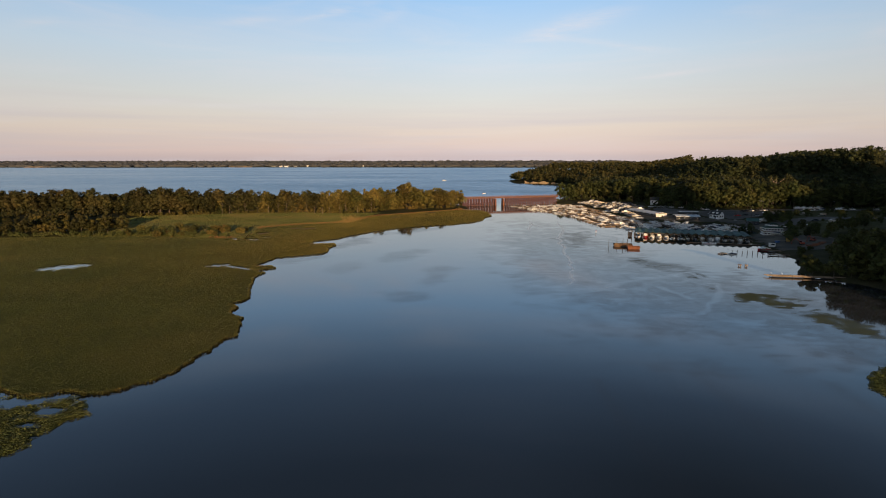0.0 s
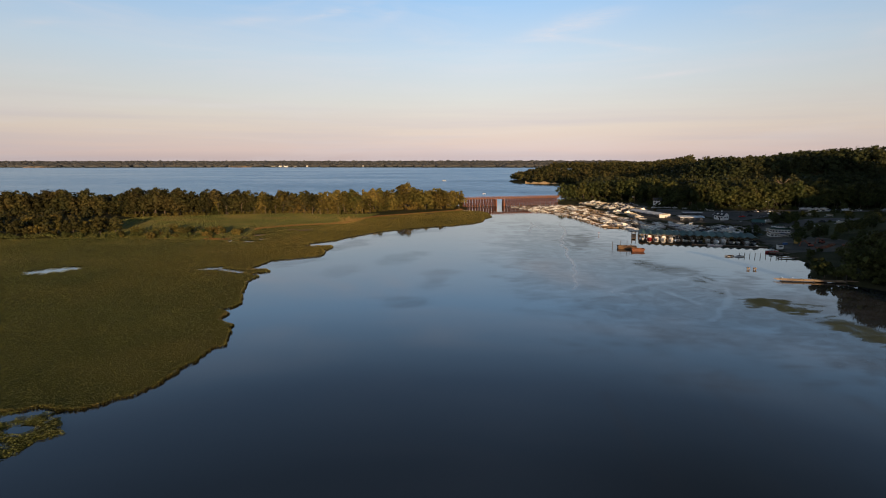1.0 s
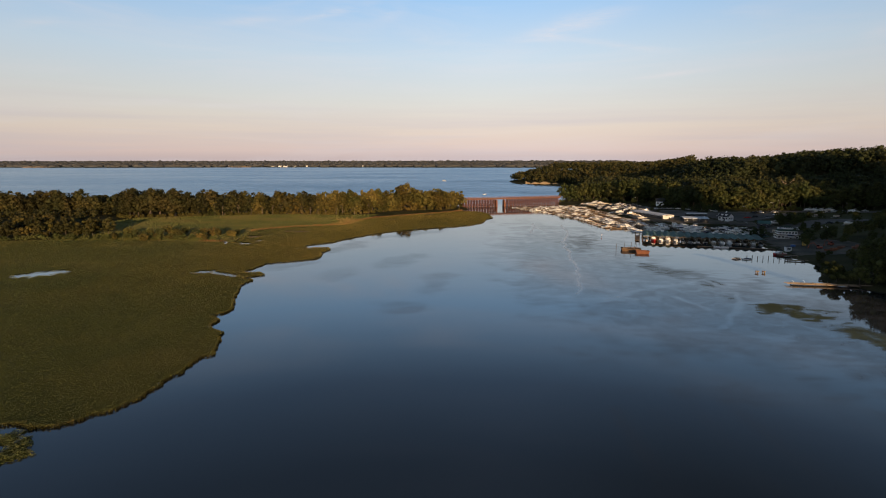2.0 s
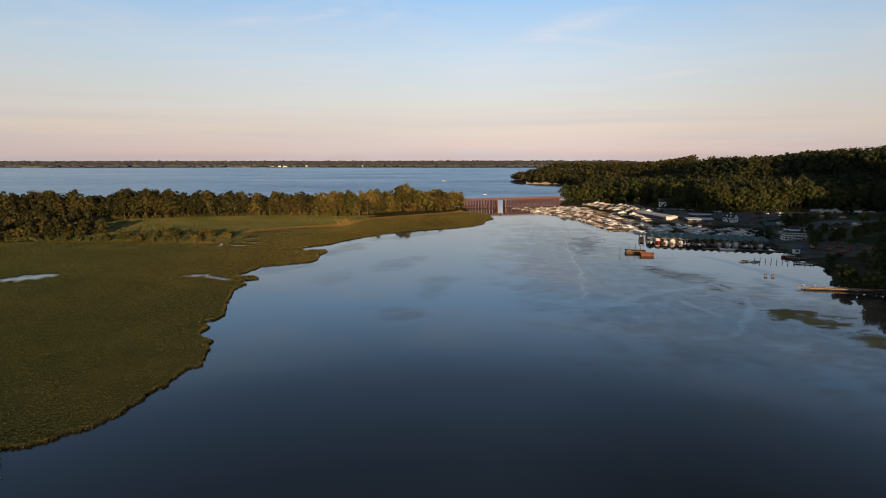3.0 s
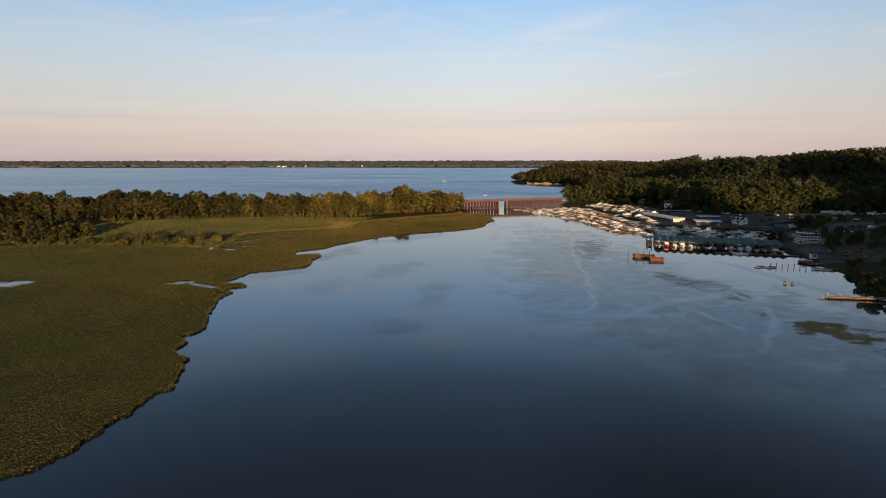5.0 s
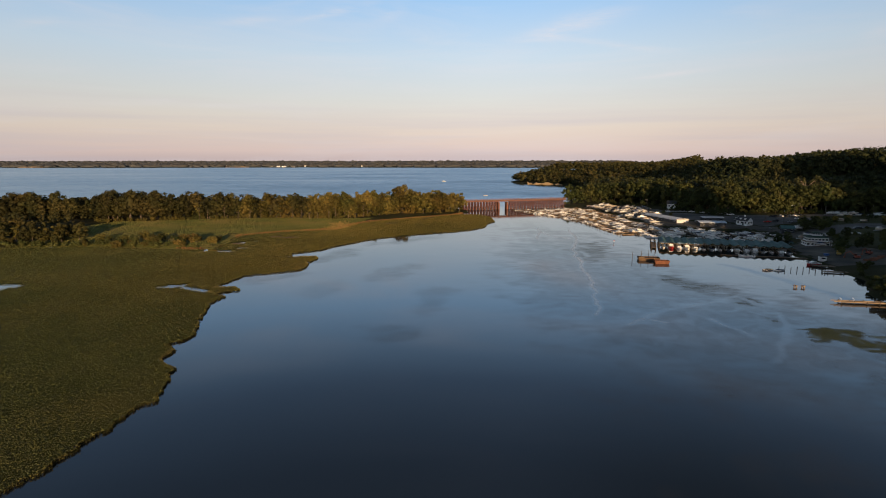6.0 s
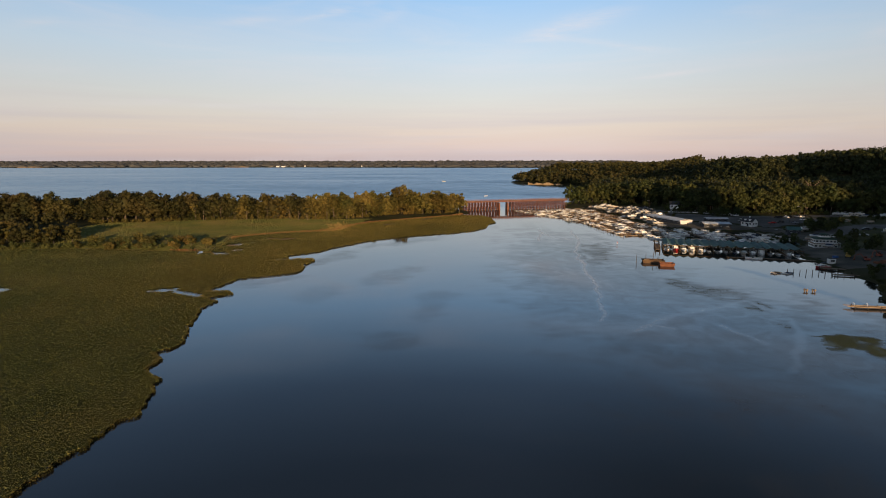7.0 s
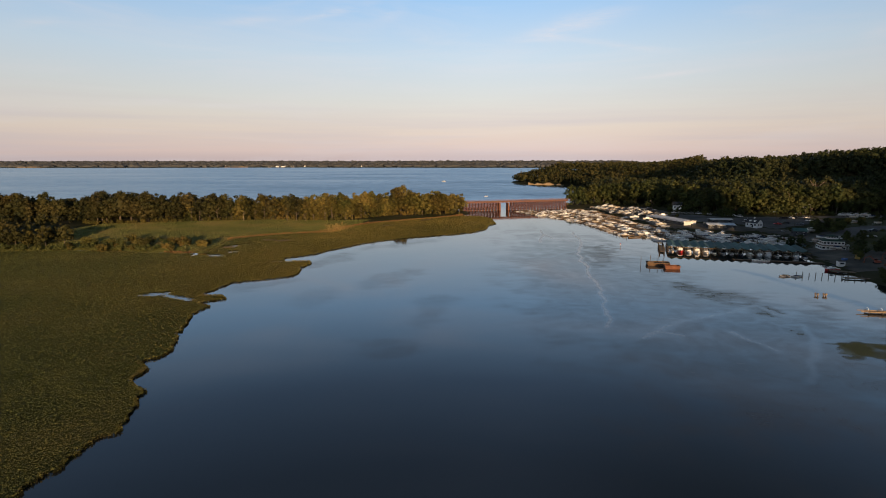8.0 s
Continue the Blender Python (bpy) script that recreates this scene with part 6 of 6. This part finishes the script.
for x, y, hh in ((216, 424, 10), (246, 442, 9), (262, 462, 9), (190, 370, 10), (226, 420, 9), (168, 520, 9), (300, 440, 9)):
    lamp_pole(x, y, hh)

# trees and bushes between the lots
GREEN = [(189, 372, 2, .40), (193, 368, 0, .36), (197, 366, 4, .38), (229, 403, 2, .5), (234, 400, 0, .45), (238, 394, 2, .46), (232, 391, 4, .44), (226, 396, 2, .4), (241, 400, 4, .42),
         (222, 366, 2, .36), (228, 362, 4, .34), (192, 316, 2, .36), (198, 321, 4, .4), (204, 318, 2, .42), (210, 321, 0, .4), (188, 308, 2, .26), (214, 328, 4, .42), (222, 326, 2, .46), (232, 333, 0, .45),
         (244, 340, 2, .5), (258, 350, 4, .5), (300, 402, 2, .5), (312, 405, 4, .5), (324, 400, 2, .5), (276, 396, 4, .4), (286, 392, 2, .42), (262, 360, 2, .5), (274, 368, 4, .5), (206, 306, 2, .34),
         (216, 300, 0, .36), (240, 300, 4, .4), (184, 268, 2, .35), (196, 262, 0, .36), (206, 270, 4, .4), (254, 412, 2, .34), (260, 408, 4, .36), (196, 458, 2, .4), (190, 470, 4, .4), (212, 462, 2, .45)]
for x, y, k, sc in GREEN:
    plant(TREES[k], x, y, sc, "low dark bushy tree beside the parking lots", "trees between the lots")
for i in range(90):
    x = float(rng.uniform(200, 345))
    y = 375 + (x - 200) * 0.45 + float(rng.uniform(-45, 50))
    if max(float(inside_by(x, y, p)) for p in LOTS) < -1 and ground_z(x, y) > 1.5 and float(inside_by(x, y, HILL)) < 2:
        plant(SHRUBS[int(rng.integers(2))], x, y, float(rng.uniform(0.2, 0.5)), "small dark shrub on rough grass between the lots", "shrubs between the lots")
for i in range(60):
    x, y = float(rng.uniform(168, 215)), float(rng.uniform(446, 520))
    if max(float(inside_by(x, y, p)) for p in LOTS) < 1.5 and float(inside_by(x, y, HILL)) < 2 and math.hypot(x - 188, y - 518) > 6 and abs(x - 160 - (455 - y) * 0.27) > 9:
        plant(SHRUBS[int(rng.integers(2))], x, y, float(rng.uniform(0.2, 0.5)), "small dark shrub at the edge of the boatyard", "shrubs between the lots")
# bare dead tree on the hill's edge
dead = tagged(new("dead_tree"), "pale bare dead tree against the dark woods", "tree")
r = np.random.default_rng(8)
part("trunk", Geo().rod((0, 0, -1), (.3, 0, 10), .5, .38).rod((.3, 0, 10), (0, .4, 17), .38, .28), M_DEADWOOD, dead)
for i in range(9):
    a = math.tau * i / 9 + r.uniform(-.3, .3)
    zb = r.uniform(11, 17)
    m1 = Vector((math.cos(a) * 2.4, math.sin(a) * 2.4, zb + 2.2))
    m2 = m1 + Vector((math.cos(a) * 2.2, math.sin(a) * 2.2, r.uniform(.8, 3.2)))
    g = Geo().rod((.1, .2, zb), m1, .25, .18, 5).rod(m1, m2, .18, .08, 5)
    for q in range(3):
        b = a + r.uniform(-1, 1)
        g.rod(m1.lerp(m2, .3 + .3 * q), m2 + Vector((math.cos(b) * 1.5, math.sin(b) * 1.5, r.uniform(.2, 1.8))), .08, .03, 4)
    part("limb", g, M_DEADWOOD, dead)
put(dead, 283, 489, 0)
dead.scale = (0.95, 0.95, 1.05)

# ---- meadow, reeds and weed ----
MEADOW = [(-238, 334), (-200, 338), (-124, 328), (-130, 384), (-80, 424), (-71, 444), (-62, 476), (-93, 466), (-166, 456), (-244, 434), (-246, 380)]
draped("meadow", MEADOW, M_GRASS, 0.12, "open grassy meadow in front of the wood", "grass", 3.0)


def blades(name, xs, ys, zs, tall, mat, label, category):
    """Upright blades leaning at random, one object."""
    k = len(xs)
    a, lean = rng.uniform(0, math.tau, k), rng.uniform(0, math.tau, k)
    c = np.stack([xs, ys, zs], -1)
    u = np.stack([np.cos(a), np.sin(a), np.zeros(k)], -1) * (tall * 0.28)[:, None]
    up = np.stack([0.35 * np.cos(lean), 0.35 * np.sin(lean), np.ones(k)], -1) * tall[:, None]
    verts = np.stack([c - u, c + u, c + u * 0.7 + up, c - u * 0.7 + up * 0.9], 1).reshape(-1, 3)
    return tagged(new(name, mesh_np(name, verts, np.arange(4 * k).reshape(-1, 4), mat)), label, category, kind="stuff")


def line_scatter(line, per_m, spread):
    P = np.array(along(line, 1.0 / per_m))
    return P[:, 0] + rng.normal(0, spread, len(P)), P[:, 1] + rng.normal(0, spread, len(P))


REED_LINE = [(-133, 380), (-122, 392.5), (-108, 403), (-91, 409), (-78, 415), (-76.5, 426.5)]
BANK_LINE = [(-76.5, 426.5), (-70, 446), (-62.5, 460), (-43, 475), (-22.5, 491.5), (0, 509), (9, 522)]
x1_, y1_ = line_scatter(REED_LINE, 16, 0.8)
x2_, y2_ = line_scatter(BANK_LINE, 18, 0.7)
x3_, y3_ = line_scatter([(-146, 334), (-138, 332), (-133, 333)], 8, 0.9)
xr, yr = np.concatenate([x1_, x2_, x3_]), np.concatenate([y1_, y2_, y3_])
blades("dry_reeds", xr, yr, np.maximum(height(xr, yr), 0) - 0.05, rng.uniform(0.5, 1.15, len(xr)), M_REED, "strip of dry orange reeds along the marsh edge", "reeds")
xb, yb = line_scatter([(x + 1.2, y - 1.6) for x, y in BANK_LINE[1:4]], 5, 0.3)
blades("dark_bank", xb, yb, np.full(len(xb), 0.3), rng.uniform(0.3, 0.55, len(xb)), M_STEM, "dark stems along the channel bank", "reeds")
xg, yg = rng.normal(-79, 3.6, 420), rng.normal(432, 8.0, 420)
blades("golden_reeds", xg, yg, np.maximum(height(xg, yg), 0), rng.uniform(0.6, 1.5, 420), M_STRAW, "stand of tall golden reeds at the meadow corner", "reeds")


def drift(x, y, L, yaw):
    """A few grey logs stranded together in the marsh."""
    ob = tagged(new("drift_logs"), "dark drift logs stranded among the marsh plants", "driftwood", "drift logs in the marsh")
    for k in range(4):
        off_, half_ = float(rng.uniform(-1, 1)), L * float(rng.uniform(0.25, 0.5))
        a = math.radians(yaw + float(rng.uniform(-12, 12)))
        mid_ = Vector((x + off_ * 1.2 + (k - 1.5) * L * 0.12, y + off_, 0.75 + 0.12 * k))
        arm = Vector((math.cos(a), math.sin(a), float(rng.uniform(-0.02, 0.04)))) * half_
        part("log", Geo().rod(mid_ - arm, mid_ + arm, 0.3, 0.18, 6), M_PILE, ob)


for x, y, L, yaw in ((-45, 442, 9, 35), (-19, 478, 10, 50), (-106, 372, 8, 10), (-96, 370.5, 9, -5), (-119, 346, 6, 20)):
    drift(x, y, L, yaw)

# rough grass on the meadow and banks
gxx, gyy, _ = scatter(-420, -62, 322, 480, 1.8, lambda x, y: inside_by(x, y, MEADOW))
gxx, gyy = gxx + rng.normal(0, 0.8, len(gxx)), gyy + rng.normal(0, 0.8, len(gyy))
blades("meadow_tufts", gxx, gyy, height(gxx, gyy), rng.uniform(0.25, 0.6, len(gxx)), M_GRASS, "tufts of rough meadow grass", "grass")

ISLETS = [[(-71, 86.3), (-69.5, 87.3), (-68.9, 89.6), (-70.2, 91.8), (-69.9, 93.4), (-68.7, 94.2), (-68.6, 98.7), (-66.9, 99.4), (-66.2, 101.3), (-67.8, 102.6), (-69.6, 105.8), (-72.5, 109.1), (-80, 109.5),
           (-92, 108), (-130, 92), (-130, 74), (-92, 76)],
          [(92.1, 113), (91.8, 116.5), (94.9, 122), (99.4, 126), (104, 129), (118, 134), (135, 122), (118, 104)]]


def islet_in(x, y):
    near = inside_by(x, y, ISLETS[0])
    for px, py, a, b in ((-75.2, 102.6, 2.6, 1.5), (-75.0, 97.0, 1.3, 0.8), (-85.5, 106, 6.5, 1.8), (-78.5, 108.4, 3.6, 0.9), (-84, 92, 2.5, 1.2)):
        near = np.minimum(near, (np.hypot((x - px) / a, (y - py) / b) - 1) * 1.2)
    d = np.maximum(near - 1.4 * (mottling(x, y, 2.2, 9) > 0.42), inside_by(x, y, ISLETS[1]))
    return d + 0.8 * mottling(x, y, 1.6, 3)


sx_, sy_ = steps((-130, 137, 1.0)), steps((72, 137, 1.0))
scx, scy = np.meshgrid((sx_[1:] + sx_[:-1]) / 2, (sy_[1:] + sy_[:-1]) / 2)
tagged(new("islet_bed", sheet("islet_bed", sx_, sy_, 0.06, M_MARSH, islet_in(scx, scy) > 0.5)), "low green plant islets in the creek", "marsh", kind="stuff")
ix, iy, idd = scatter(-130, 136, 72, 136, 27.0, islet_in)
leaves("islet_plants", ix, iy, 0.1 + 0.62 * np.clip(idd / 0.9, .2, 1) * rng.uniform(.25, 1.1, len(ix)) * (0.75 + 0.45 * mottling(ix, iy, 1.2, 5)), rng.uniform(0.13, 0.2, len(ix)), M_LILY, tilt=1.1,
       label="loose islets of broad-leaved green water plants", category="marsh plants")

wxs, wys = rng.uniform(-60, 140, 700000), rng.uniform(120, 430, 700000)
thick = weed_at(wxs, wys)
streak = mottling(wxs * 0.4, wys, 1.7, 7) + 0.5 * mottling(wxs, wys, 7, 2)
ok = (rng.uniform(0, 1, len(wxs)) < np.clip(thick - 0.67, 0, 1) * 14.0 * smooth_step(0.05, 0.45, streak + 0.8 * (thick - 0.62))) & (marsh_in(wxs, wys) < 0)
wxs, wys = wxs[ok], wys[ok]
leaves("floating_weed", wxs, wys, np.full(len(wxs), 0.02), np.full(len(wxs), 0.13), M_WEED, tilt=0.02, label="thin mats of floating olive water weed", category="water weed")

# ---- headland bluff, far shore and river boats ----
r = np.random.default_rng(3)
n = 40
pts = []
for j, back_ in enumerate((0.0, 0.8, 1.8, 4.5)):
    for i in range(n):
        f = i / (n - 1)
        x, y = 132 + 56 * f, 1042 - 38 * f
        top_ = 1.2 + 4.2 * max(0.0, float(mottling(np.array(x), np.array(y), 11, 4)) + 0.25) + 0.6 * r.random()
        pts.append((x + r.uniform(-.4, .4), y + back_ - 1.5 + r.uniform(-.3, .3), (-0.5, 0.55, 1.0, 1.06)[j] * (top_ if j else 1)))
g = Geo().add(pts, [(j * n + i, j * n + i + 1, j * n + n + i + 1, j * n + n + i) for j in range(3) for i in range(n - 1)])
tagged(part("bluff", g, M_SAND), "bare sandy bluff at the foot of the headland", "bluff", kind="structure")
for x, y, L in ((-2230, 2800, 18), (-1090, 2830, 20), (-1120, 2822, 14), (-1180, 2835, 12), (-1040, 2840, 14), (-1300, 2860, 16), (-620, 2840, 14), (-480, 2800, 18), (-120, 2740, 14),
                (-40, 2730, 20), (-925, 2785, 14), (-888, 2786, 12), (-858, 2780, 15), (-812, 2782, 12), (-1370, 2800, 10), (20, 2735, 12), (-1750, 2850, 14), (-1900, 2830, 16), (-760, 2830, 12)):
    put(tagged(gable_house("shore_house", L * 1.3, 10, 5.5, 3, M_WHITE, M_SHINGLE, "small white house on the far wooded shore", 3, 1), group="houses on the far shore"), x, y, float(r.uniform(-8, 8)))
for x, w in ((-2110, 150), (-1090, 120)):
    y = 2735 if x < -2000 else 2762
    g = Geo()
    n = 14
    for j, dz in enumerate((-.5, 5, 7)):
        g.v += [(x - w / 2 + w * i / (n - 1), y + j * 12 + r.uniform(-3, 3), dz * r.uniform(.5, 1)) for i in range(n)]
    g.f += [(j * n + i, j * n + i + 1, j * n + n + i + 1, j * n + n + i) for j in range(2) for i in range(n - 1)]
    tagged(part("far_bluff", g, M_SAND), "bare sandy bluff on the far shore", "bluff", kind="structure")
moor(-22, 1160, 60, "boats out on the river", FLEET[0], 0, 1.0)
moor(41, 746, -70, "boats out on the river", FLEET[2], 0, 0.8)

# the patterns that the copies were taken from
for proto in TREES + ISLE_TREES + DIM_TREES + SHRUBS + GOLD_SHRUBS + BELT_TREES + FLEET + CARS + [RED_BOAT, RED_CAR, TRAILER]:
    for ob in (*proto.children_recursive, proto):
        bpy.data.objects.remove(ob)
